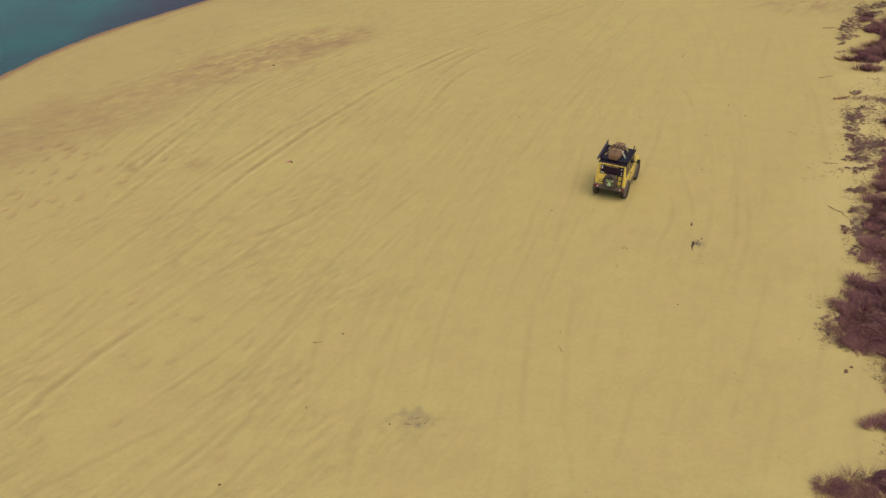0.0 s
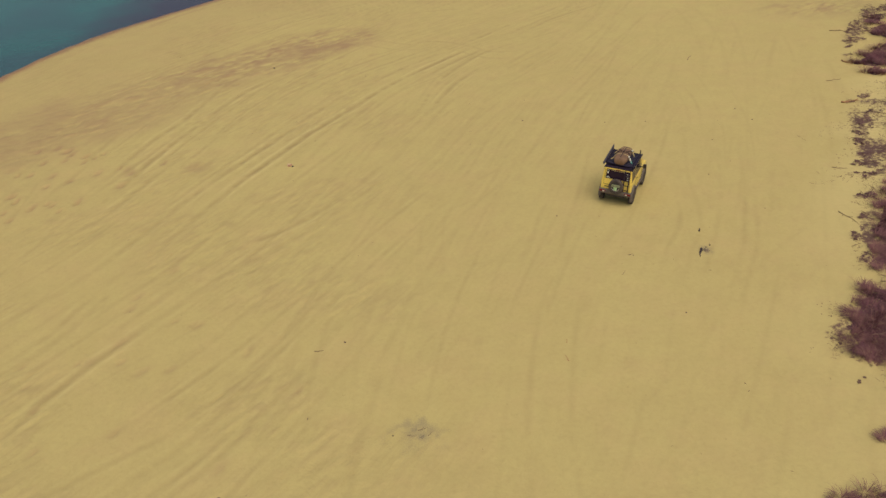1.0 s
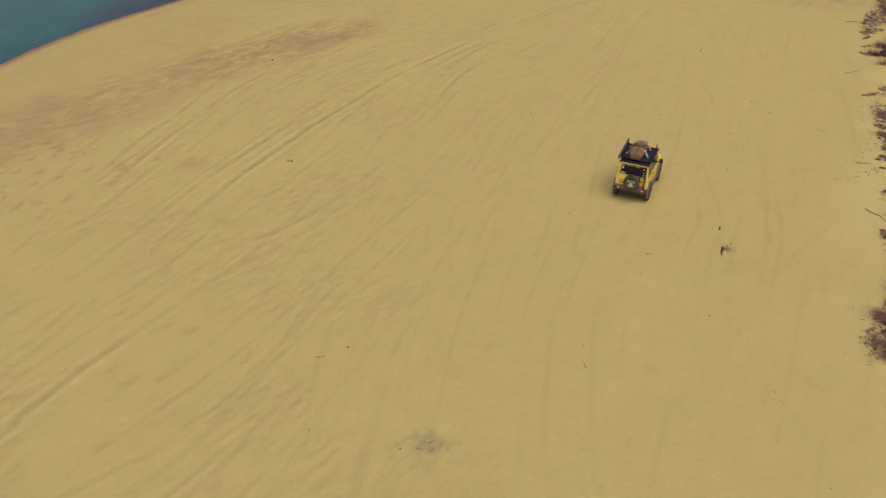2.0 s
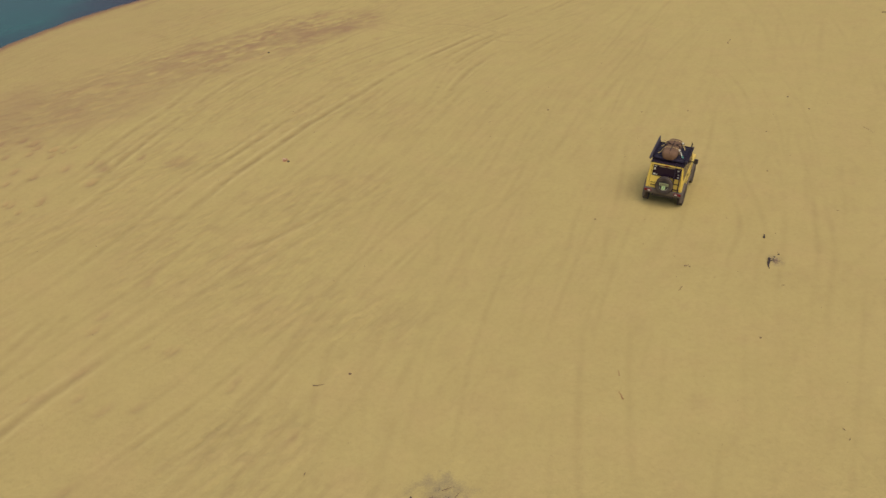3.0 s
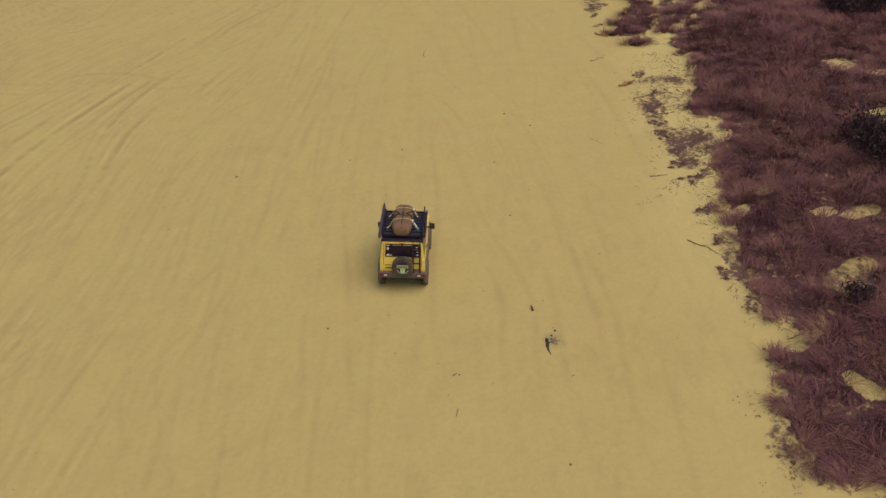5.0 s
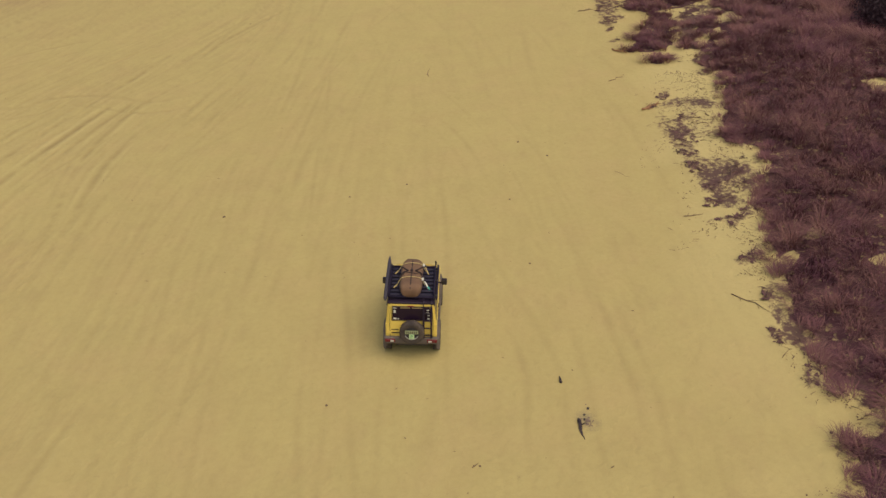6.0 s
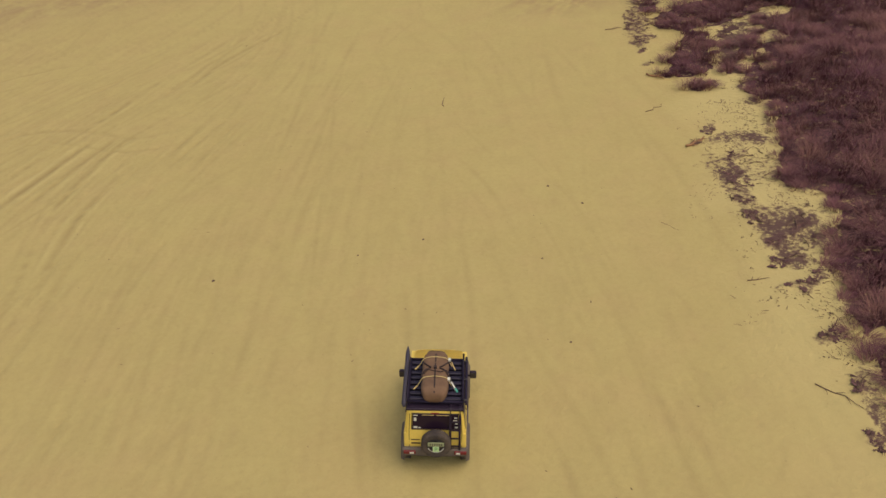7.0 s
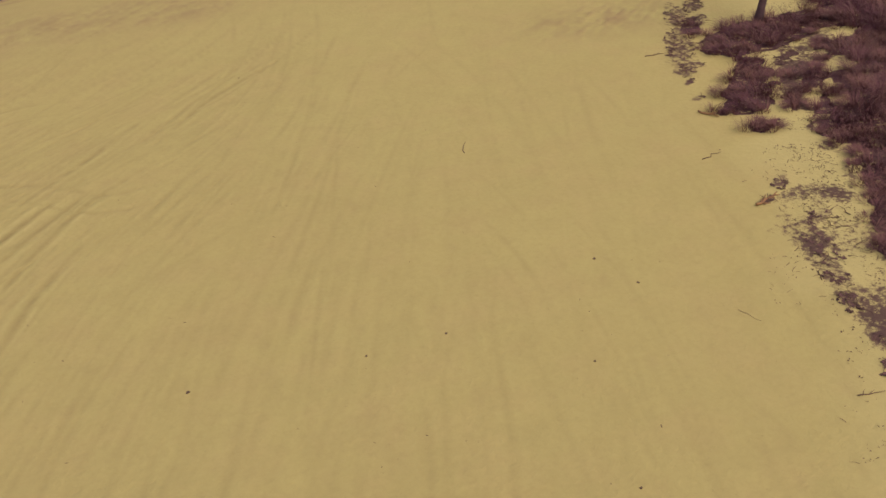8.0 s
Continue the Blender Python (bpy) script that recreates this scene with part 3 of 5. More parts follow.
def build_ground():
    xs, ys = axis(-23, 33, 0.088, -48, 60, 0.40, 3000), axis(14, 66, 0.094, 0, 100, 0.40, 3000)
    x, y = (a.ravel() for a in np.meshgrid(xs, ys))
    z = land(x, y)
    rut, spoil = np.zeros_like(x), np.zeros_like(x)
    for seed, (line, depth, half) in enumerate(wheel_lines()):
        for k, (a, b) in enumerate(zip(line, line[1:])):
            x0, x1 = sorted((a[0], b[0]))
            y0, y1 = sorted((a[1], b[1]))
            cols = np.arange(*np.searchsorted(xs, (x0 - 0.6, x1 + 0.6)))
            rows = np.arange(*np.searchsorted(ys, (y0 - 0.6, y1 + 0.6)))
            if not len(cols) or not len(rows):
                continue
            i = (rows[:, None] * len(xs) + cols).ravel()
            px, py = x[i], y[i]
            ab = b - a
            along = ((px - a[0]) * ab[0] + (py - a[1]) * ab[1]) / (ab @ ab)
            off = np.abs((px - a[0]) * ab[1] - (py - a[1]) * ab[0]) / np.sqrt(ab @ ab)
            fade = min(1.0, (k + 1) / (18 if len(line) > 40 else 5), (len(line) - 1 - k) / (22 if len(line) > 40 else 5))
            worn = fade * np.clip(0.65 + 0.75 * lattice_noise(px + 3 * (seed % 50), py, 4.5, 90) + 0.5 * lattice_noise(px, py, 0.36, 91), 0, 1.3) * ((along >= 0) & (along < 1))
            z[i] += 0.55 * depth * worn * (-np.exp(-(off / half) ** 2) + 0.4 * np.exp(-((off - 2.1 * half) / (0.7 * half)) ** 2))
            spoil[i] = np.maximum(spoil[i], worn * depth / 0.052 * np.exp(-((off - 2.2 * half) / (0.8 * half)) ** 2))
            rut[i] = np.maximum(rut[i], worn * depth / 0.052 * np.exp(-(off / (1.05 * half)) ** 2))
    d = inland(x, y)
    # a trampled, browner belt above the beach, and a few low pits
    middle = spline(BELT, 1.0)
    reach = np.full_like(x, 99.0)
    close = np.flatnonzero((x > -36) & (x < 16) & (y > 30) & (y < 88))
    for cx, cy in np.concatenate([middle, spline(FAR_BELT, 1.0)]):
        reach[close] = np.minimum(reach[close], np.hypot(x[close] - cx, y[close] - cy))
    belt = np.exp(-((reach + 0.8 * lattice_noise(x, y, 3.5, 21)) / (3.0 + 1.2 * smooth_step(53, 47, y))) ** 4) * np.where(y > 68, 0.6, 1)
    belt = np.maximum(belt, 1.0 * np.exp(-(((x - 27.4) / 3.6) ** 2 + ((y - 63) / 2.0) ** 2)))
    broken = np.clip(0.7 * lattice_noise(x, y, 0.42, 22) + 0.5 * lattice_noise(x, y, 0.22, 37) + 0.5 * lattice_noise(x, y, 1.4, 23), -1, 1)
    combed = lattice_noise(0.28 * (0.77 * x + 0.64 * y), 0.77 * y - 0.64 * x, 0.24, 41) + 0.6 * lattice_noise(0.4 * (0.77 * x + 0.64 * y), 0.77 * y - 0.64 * x, 0.6, 42)
    broken = np.clip(0.55 * broken + 0.75 * combed, -1, 1)
    z += 0.055 * belt * broken
    # footprints and scuffs, in loose lines; their hollows are coloured darker too
    rng, prints = np.random.RandomState(33), np.zeros_like(x)
    for cx, cy, spread, count in ((-20.6, 36.2, 1.3, 16), (-21.2, 41.3, 1.4, 14), (-18.6, 38.8, 1.2, 9), (-13, 55.5, 2.2, 34), (-9.5, 58.5, 1.6, 22), (-12, 24, 3, 22), (-7, 27, 3, 18), (16, 28, 4, 50), (12, 24, 4, 36), (14, 34, 3, 34), (8, 44, 6, 50), (2, 30, 5, 40)):
        faint = 1.7 if cx < -18 else 1.0 if cx < -9 else 0.3
        for k in range(count):
            fx, fy, r = rng.normal(cx, spread), rng.normal(cy, spread), rng.uniform(0.10, 0.19)
            i = (np.arange(*np.searchsorted(ys, (fy - 0.8, fy + 0.8)))[:, None] * len(xs) + np.arange(*np.searchsorted(xs, (fx - 0.8, fx + 0.8)))).ravel()
            c = heading(fx, fy)
            u, v = (x[i] - fx) * math.cos(c) + (y[i] - fy) * math.sin(c), -(x[i] - fx) * math.sin(c) + (y[i] - fy) * math.cos(c)
            dent = np.exp(-((u / (1.9 * r)) ** 2 + (v / r) ** 2))
            z[i] -= 0.055 * faint * dent - 0.03 * faint * np.exp(-(((u - 0.3) / (1.6 * r)) ** 2 + (v / (1.3 * r)) ** 2))
            prints[i] = np.maximum(prints[i], faint * dent)
    churned = smooth_step(6, -6, x) * smooth_step(3, 9, d)
    steps = lattice_noise(0.38 * (0.62 * x + 0.78 * y), 0.62 * y - 0.78 * x, 0.2, 24) * smooth_step(-0.35, 0.45, lattice_noise(x, y, 3.0, 25))
    z += 0.028 * churned * steps * (y < 64) * (y > 14)
    for cx, cy, r, depth in ((-13.3, 39.3, 0.62, 0.10), (-19.5, 38.5, 0.5, 0.07), (-4.9, 33, 0.6, 0.04)):
        z -= depth * np.exp(-((x - cx) ** 2 + (y - cy) ** 2) / r ** 2)
    ash = np.exp(-(((x + 0.87) / 1.0) ** 2 + ((y - 19.13) / 0.85) ** 2)) * np.clip(0.38 + 0.9 * lattice_noise(x, y, 0.26, 26) + 0.6 * lattice_noise(x, y, 0.7, 36), 0, 1)
    ash = np.maximum(ash, 0.95 * np.exp(-(((x + 0.95) / 0.46) ** 2 + ((y - 19.03) / 0.42) ** 2)) * np.clip(0.8 + 0.5 * lattice_noise(x, y, 0.2, 43), 0, 1))
    ash = np.maximum(ash, np.exp(-(((x - 10.98) / 0.26) ** 2 + ((y - 29.6) / 0.36) ** 2)) * np.clip(0.75 + 0.6 * lattice_noise(x, y, 0.16, 40), 0, 1))
    thick = cover(x - 0.12, y) * smooth_step(46, 36, x - np.interp(y, EDGE_Y, EDGE_X) + 6 * lattice_noise(x, y, 9.0, 34)) * smooth_step(-16, -6, y + 5 * lattice_noise(x, y, 8.0, 35))
    rim = x - np.interp(y, EDGE_Y, EDGE_X)
    strewn = np.maximum(0.50 * inside(x, y, LITTER_BANK, 0.5), 0.58 * inside(x, y, LITTER_FAR, 0.7))
    strewn = np.maximum(strewn, 0.46 * smooth_step(-0.9, -0.1, rim + 0.3 * lattice_noise(x, y, 0.7, 27)) * smooth_step(16, 20, y))
    strewn = np.clip(strewn + 0.16 * np.sign(strewn) * lattice_noise(x, y, 0.9, 28), 0, 0.75) * smooth_step(12, 15, y)
    mats = patches(x, y, MATS, 0.45)
    z += 0.04 * mats * (1 - thick)
    blown = smooth_step(-4.5, -1.0, x - np.interp(y, EDGE_Y, EDGE_X)) * (0.25 + 0.75 * smooth_step(26, 38, y)) * smooth_step(-10, 16, y)
    layers = {"churned": np.clip(0.22 + 0.78 * smooth_step(7, -7, x), 0, 1) * smooth_step(-0.6, 0.5, lattice_noise(x, y, 3.0, 25)), "blown": np.maximum(0.55 * blown, 0.6 * np.clip(spoil, 0, 1) ** 1.5 * (0.5 + 0.5 * smooth_step(6, -4, x)) * (1 - np.clip(rut, 0, 1))), "rut": 0.70 * rut, "browned": np.clip(belt * (0.45 + (0.24 + 0.30 * smooth_step(49, 55, y)) * broken) + 0.16 * smooth_step(17, 7, d) * (1 - belt) + 0.34 * prints + 0.46 * np.exp(-((x + 13.3) / 0.72) ** 2 - ((y - 39.3) / 0.52) ** 2) + 0.20 * np.clip(steps, 0, 1) * churned, 0, 0.9), "wet": np.maximum(smooth_step(1.3, 0.1, d), 0.4 * np.exp(-((d - 2.0 + 0.35 * lattice_noise(x, y, 5.0, 38)) / 0.22) ** 2) * smooth_step(-0.5, 0.3, lattice_noise(x, y, 4.0, 39))), "ash": 0.78 * ash,
              "litter": 0.47 * smooth_step(0.35, 0.95, thick) * (1 - patches(x, y, TUFTS, 0.3) * (y < 20)), "mat": 0.262 * mats, "strewn": strewn}
    nx, ny = len(xs), len(ys)
    corner = (np.arange(ny - 1)[:, None] * nx + np.arange(nx - 1)).ravel()
    quads = np.stack([corner, corner + 1, corner + nx + 1, corner + nx], 1)
    me = bpy.data.meshes.new("ground")
    me.vertices.add(len(x))
    me.vertices.foreach_set("co", np.stack([x, y, z], 1).ravel())
    me.loops.add(quads.size)
    me.loops.foreach_set("vertex_index", quads.ravel())
    me.polygons.add(len(quads))
    me.polygons.foreach_set("loop_start", np.arange(0, quads.size, 4))
    me.polygons.foreach_set("use_smooth", np.ones(len(quads), bool))
    for key, values in layers.items():
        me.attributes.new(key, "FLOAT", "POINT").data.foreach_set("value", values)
    me.update(calc_edges=True)
    me.materials.append(M_SAND)
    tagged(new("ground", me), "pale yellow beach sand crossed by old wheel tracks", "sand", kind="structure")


def build_water():
    bm = bmesh.new()
    for x0, x1, y0, y1 in ((-3000, 14, 20, 3000), (14, 3000, 80, 3000), (-3000, -25, -3000, 20)):
        bm.faces.new([bm.verts.new((px, py, WATER_LEVEL)) for px, py in ((x0, y0), (x1, y0), (x1, y1), (x0, y1))])
    tagged(new("water", mesh_of("water", bm, M_WATER)), "still teal sea water along the beach", "water", kind="structure")


build_ground()
build_water()


# ---- grass ----
def blades(rng, bx, by, bz, length, bend, facing, width):
    """Bent, tapering blades as arrays: four-row ribbons that end in a point. Returns vertices and faces."""
    n = len(bx)
    dirx, diry = np.cos(facing), np.sin(facing)
    rows = []
    for s, w in ((0.0, 1.0), (0.4, 0.9), (0.75, 0.6), (1.0, 0.0)):
        reach, rise = length * bend * s ** 1.5, length * s * np.sqrt(np.clip(1 - (bend * s) ** 2 * 0.8, 0.05, 1))
        px, py, pz = bx + dirx * reach, by + diry * reach, bz + rise
        if w:
            rows += [np.stack([px - diry * width * w / 2, py + dirx * width * w / 2, pz], 1), np.stack([px + diry * width * w / 2, py - dirx * width * w / 2, pz], 1)]
        else:
            rows.append(np.stack([px, py, pz], 1))
    verts = np.stack(rows, 1).reshape(-1, 3)
    base = (np.arange(n) * 7)[:, None]
    quads = np.concatenate([base + (0, 1, 3, 2), base + (2, 3, 5, 4)])
    tris = base + (4, 5, 6)
    return verts, quads, tris


def ribbon_mesh(name, verts, quads, tris, material):
    me = bpy.data.meshes.new(name)
    me.vertices.add(len(verts))
    me.vertices.foreach_set("co", verts.astype(float).ravel())
    me.loops.add(quads.size + tris.size)
    me.loops.foreach_set("vertex_index", np.concatenate([quads.ravel(), tris.ravel()]))
    me.polygons.add(len(quads) + len(tris))
    me.polygons.foreach_set("loop_start", np.concatenate([np.arange(len(quads)) * 4, quads.size + np.arange(len(tris)) * 3]))
    me.update(calc_edges=True)
    me.materials.append(material)
    return me


def tuft_blades(rng, centres, counts, radius, height, lean, coarse=1.0):
    """Blades of many tussocks at once: they spring from a small crown and fall outward, and lean with the wind."""
    which = np.repeat(np.arange(len(centres)), counts)
    n = len(which)
    angle, out = rng.uniform(0, 2 * np.pi, n), np.sqrt(rng.uniform(0, 1, n))
    r, h = radius[which], height[which]
    bx, by = centres[which, 0] + 0.6 * r * out * np.cos(angle), centres[which, 1] + 0.6 * r * out * np.sin(angle)
    bz = centres[which, 2] - 0.03
    cx, cy = centres[:, 0], centres[:, 1]
    swirl = 0.85 * np.stack([lattice_noise(cx, cy, 1.7, 61), lattice_noise(cx, cy, 1.7, 62)], 1) + rng.normal(0, 0.2, (len(centres), 2))
    pushx, pushy = out * np.cos(angle) + lean[0] + swirl[which, 0] + rng.normal(0, 0.25, n), out * np.sin(angle) + lean[1] + swirl[which, 1] + rng.normal(0, 0.25, n)
    bend = np.clip(0.46 + 0.50 * np.hypot(pushx, pushy) + rng.normal(0, 0.12, n), 0.1, 0.97)
    return blades(rng, bx, by, bz, h * rng.uniform(0.7, 1.12, n), bend, np.arctan2(pushy, pushx), coarse * rng.uniform(0.009, 0.019, n))


def build_grass():
    rng = np.random.RandomState(4)
    gx, gy = np.meshgrid(np.arange(10.5, 52, 0.62), np.arange(11, 72, 0.62))
    x, y = gx.ravel() + rng.uniform(-0.3, 0.3, gx.size), gy.ravel() + rng.uniform(-0.3, 0.3, gx.size)
    thick = cover(x, y, 0.5)
    keep = (rng.uniform(0, 1, x.size) < thick * 1.3 - 0.25) & (x < 20 + 0.6 * y) & (thick > 0.45)
    x, y = x[keep], y[keep]
    z = land(x, y)
    far = np.interp(y, [12, 30, 70], [1.0, 1.05, 1.0])
    high = (0.66 + 0.22 * lattice_noise(x, y, 2.2, 41) + 0.22 * lattice_noise(x, y, 1.0, 42)) * (0.38 + 0.62 * np.max([smooth_step(0.0, 2.0, x - np.interp(y, EDGE_Y, EDGE_X)), 0.4 * patches(x, y, TUFTS, 0.3)] + [0.6 * inside(x, y, c, 0.4) for c in CLUMPS], 0))
    counts = (rng.uniform(78, 108, x.size) * far).astype(int)
    verts, quads, tris = tuft_blades(rng, np.stack([x, y, z], 1), counts, rng.uniform(0.38, 0.62, x.size), high * rng.uniform(0.8, 1.25, x.size), (-0.25, -0.15))
    # thinner, coarser grass behind and to the far side
    gx, gy = np.meshgrid(np.arange(8, 76, 1.0), np.arange(-14, 84, 1.0))
    x, y = gx.ravel() + rng.uniform(-0.45, 0.45, gx.size), gy.ravel() + rng.uniform(-0.45, 0.45, gx.size)
    outer = (x >= 20 + 0.6 * y) | (x > 52) | (y < 11) | (y > 72)
    keep = outer & (cover(x, y, 0.5) > 0.5) & (x - np.interp(y, EDGE_Y, EDGE_X) < 38 + 6 * lattice_noise(x, y, 9.0, 34)) & (y > -10 + 5 * lattice_noise(x, y, 8.0, 35)) & (inland(x, y) > 4)
    x, y = x[keep], y[keep]
    more = tuft_blades(rng, np.stack([x, y, land(x, y)], 1), np.full(x.size, 26), rng.uniform(0.7, 1.0, x.size), rng.uniform(0.6, 0.9, x.size), (-0.25, -0.15), 4.0)
    quads, tris = np.concatenate([quads, more[1] + len(verts)]), np.concatenate([tris, more[2] + len(verts)])
    verts = np.concatenate([verts, more[0]])
    field = new("dune_grass", ribbon_mesh("dune_grass", verts, quads, tris, M_GRASS))
    tagged(field, "dense dry purple-brown dune grass with drooping blades", "grass", kind="stuff")


def tussock_mesh(seed, blades_in_it):
    rng = np.random.RandomState(seed)
    one = np.zeros((1, 3))
    v, q, t = tuft_blades(rng, one, np.array([blades_in_it]), np.array([0.5]), np.array([0.62]), (-0.2, -0.1))
    return ribbon_mesh("grass_tussock", v, q, t, M_GRASS)


def build_tussocks():
    """Single tussocks that stand out along the edge of the grass."""
    kinds = [tussock_mesh(s, 150) for s in (1, 2, 3, 4, 5)]
    rng = np.random.RandomState(9)
    spots = [(11.3, 15.95, 0.55), (11.9, 15.65, 0.7), (12.5, 15.5, 0.7), (11.6, 15.75, 0.6), (12.2, 15.4, 0.65), (13.6, 18.3, 0.6), (14.1, 18.2, 0.7), (13.9, 18.45, 0.6), (14.4, 18.6, 0.6), (14.7, 22.3, 0.85), (14.5, 23.4, 0.8), (15.3, 22.8, 1.0), (15.6, 21.8, 0.95), (15.2, 24.3, 0.8), (14.0, 18.4, 0.7), (14.6, 18.1, 0.8), (11.6, 16.0, 0.6), (12.2, 15.8, 0.75), (12.8, 15.4, 0.85),
             (15.0, 19.8, 0.9), (18.6, 26.2, 0.9), (17.5, 28.2, 0.7), (26.3, 49.2, 0.9), (26.6, 49.0, 0.8), (20.2, 33.9, 0.8), (19.7, 33.5, 0.75), (24.6, 40.6, 0.85), (24.2, 41.2, 0.85), (27.9, 47.3, 0.8), (21.4, 36.2, 0.8), (21.9, 36.6, 0.8)]
    for y in np.arange(20.5, 58, 0.8):
        spots.append((np.interp(y, EDGE_Y, EDGE_X) + rng.uniform(0.15, 0.5), y + rng.uniform(-0.3, 0.3), rng.uniform(0.55, 0.9)))
    for k, (x, y, size) in enumerate(spots):
        ob = new("grass_tussock", kinds[k % 5])
        ob.matrix_basis = pose(x, y, land_at(x, y), 0, 0, rng.uniform(0, 360)) @ Matrix.Diagonal((size, size, size * rng.uniform(0.5, 0.75), 1))
        tagged(ob, "dry purple-brown grass tussock at the edge of the sand", "grass tussock", "tussocks along the sand")


def leafy(name, rng, x, y, height, spread, leaves, label, category):
    """A shrub of forked stems with many small leaves."""
    z = land_at(x, y)
    root = new(name)
    root.location = (x, y, z)
    tagged(root, label, category)
    stems, tips = bmesh.new(), []
    for k in range(9):
        a, r = 2 * math.pi * k / 9 + rng.uniform(-0.3, 0.3), spread * rng.uniform(0.35, 0.9)
        top = Vector((r * math.cos(a), r * math.sin(a), height * rng.uniform(0.6, 1.0)))
        mid = Vector((top.x * 0.4, top.y * 0.4, top.z * 0.55))
        tube(stems, [(0, 0, -0.05), mid, top], [0.035 * height ** 0.5, 0.022, 0.008], 5)
        tips += [top, mid.lerp(top, 0.6), mid.lerp(top, 0.3) + Vector((0, 0, 0.1 * height))]
    part("stem", stems, M_BARK, root)
    bm = bmesh.new()
    for k in range(leaves):
        tip = tips[k % len(tips)]
        at = tip + Vector(rng.normal(0, 0.16 * spread + 0.05, 3))
        at.z = max(at.z, 0.06)
        turn = Euler(rng.uniform(0, 6.28, 3)).to_matrix()
        long, wide = rng.uniform(0.05, 0.10) * (1 + 0.25 * spread), rng.uniform(0.015, 0.03) * (1 + 0.25 * spread)
        bm.faces.new([bm.verts.new(at + turn @ Vector(p)) for p in ((-long, 0, 0), (0, -wide, 0.01), (long, 0, 0), (0, wide, 0.01))])
    part("foliage", bm, M_LEAF, root)


def build_tree(rng, x, y):
    """A tall beach tree: its trunk stands in the grass, the crown high above."""
    root = new("tree")
    root.location = (x, y, land_at(x, y))
    tagged(root, "tall beach tree with a straight reddish-brown trunk", "tree")
    bm = bmesh.new()
    line = [(0.10 * math.sin(k * 0.8), 0.07 * math.cos(k * 1.1) - 0.07, -0.1 + 0.8 * k) for k in range(11)]
    tube(bm, line, [0.25, 0.19] + [0.175 - 0.013 * k for k in range(9)], 12)
    part("trunk", bm, M_BARK, root, smooth=True)
    limbs, crown = bmesh.new(), bmesh.new()
    for k in range(14):
        a, h = k * 2.4, 4.4 + 0.27 * k
        end = Vector((1.9 * math.cos(a), 1.9 * math.sin(a), h + 0.9)) * (1 - 0.01 * k)
        start = Vector((0, 0, h))
        tube(limbs, [start, start.lerp(end, 0.5) + Vector((0, 0, 0.12)), end], [0.06, 0.04, 0.015], 5)
        for j in range(170):
            at = start.lerp(end, rng.uniform(0.35, 1.1)) + Vector(rng.normal(0, 0.24, 3))
            turn = Euler((rng.uniform(-0.5, 0.5), rng.uniform(0.6, 1.6), rng.uniform(0, 6.28))).to_matrix()
            crown.faces.new([crown.verts.new(at + turn @ Vector(p)) for p in ((-0.16, 0, 0), (0, -0.012, 0), (0.16, 0, 0), (0, 0.012, 0))])
    part("limb", limbs, M_BARK, root)
    part("crown", crown, M_LEAF, root)


# ---- things lying on the sand ----
def stick(x, y, turn, length, thick, material, label, forks=1, name="stick", rise=0.02, category="stick"):
    """A crooked stick lying on the ground, with short side twigs."""
    rng = np.random.RandomState(int(abs(x * 97 + y * 31)) % 9999)
    bm = bmesh.new()
    n = 6
    pts = [Vector(((k / (n - 1) - 0.5) * length, rng.normal(0, 0.035 * length), thick * 0.7 + rise * rng.uniform(0, 1))) for k in range(n)]
    tube(bm, pts, [thick * (1 - 0.12 * k) for k in range(n)], 6)
    for k in range(forks):
        a, s = pts[1 + k % 4], rng.choice((-1, 1))
        b = a + Vector((rng.uniform(0.1, 0.3) * length, s * rng.uniform(0.08, 0.22) * length, rng.uniform(0.01, 0.06)))
        tube(bm, [a, a.lerp(b, 0.5) + Vector((0, 0.02 * length, 0)), b], [thick * 0.6, thick * 0.45, thick * 0.2], 5)
    ob = new(name, mesh_of(name, bm, material, True))
    ob.matrix_basis = pose(x, y, land_at(x, y), 0, 0, turn)
    return tagged(ob, label, category)


def lump(x, y, size, material, name, label, category, flat=0.5, seed=0):
    """A small irregular piece, broken and lying flat."""
    rng = np.random.RandomState(seed + int(abs(x * 53 + y * 17)))
    bm = bmesh.new()
    bmesh.ops.create_icosphere(bm, subdivisions=2, radius=size)
    for v in bm.verts:
        v.co *= 1 + 0.5 * noise.noise(v.co * (1.6 / size) + Vector((seed, 0, 0)))
        v.co.z *= flat
        v.co.x *= 1.35
    ob = new(name, mesh_of(name, bm, material))
    ob.matrix_basis = pose(x, y, land_at(x, y) + size * flat * 0.45, 0, 0, rng.uniform(0, 360))
    return tagged(ob, label, category)


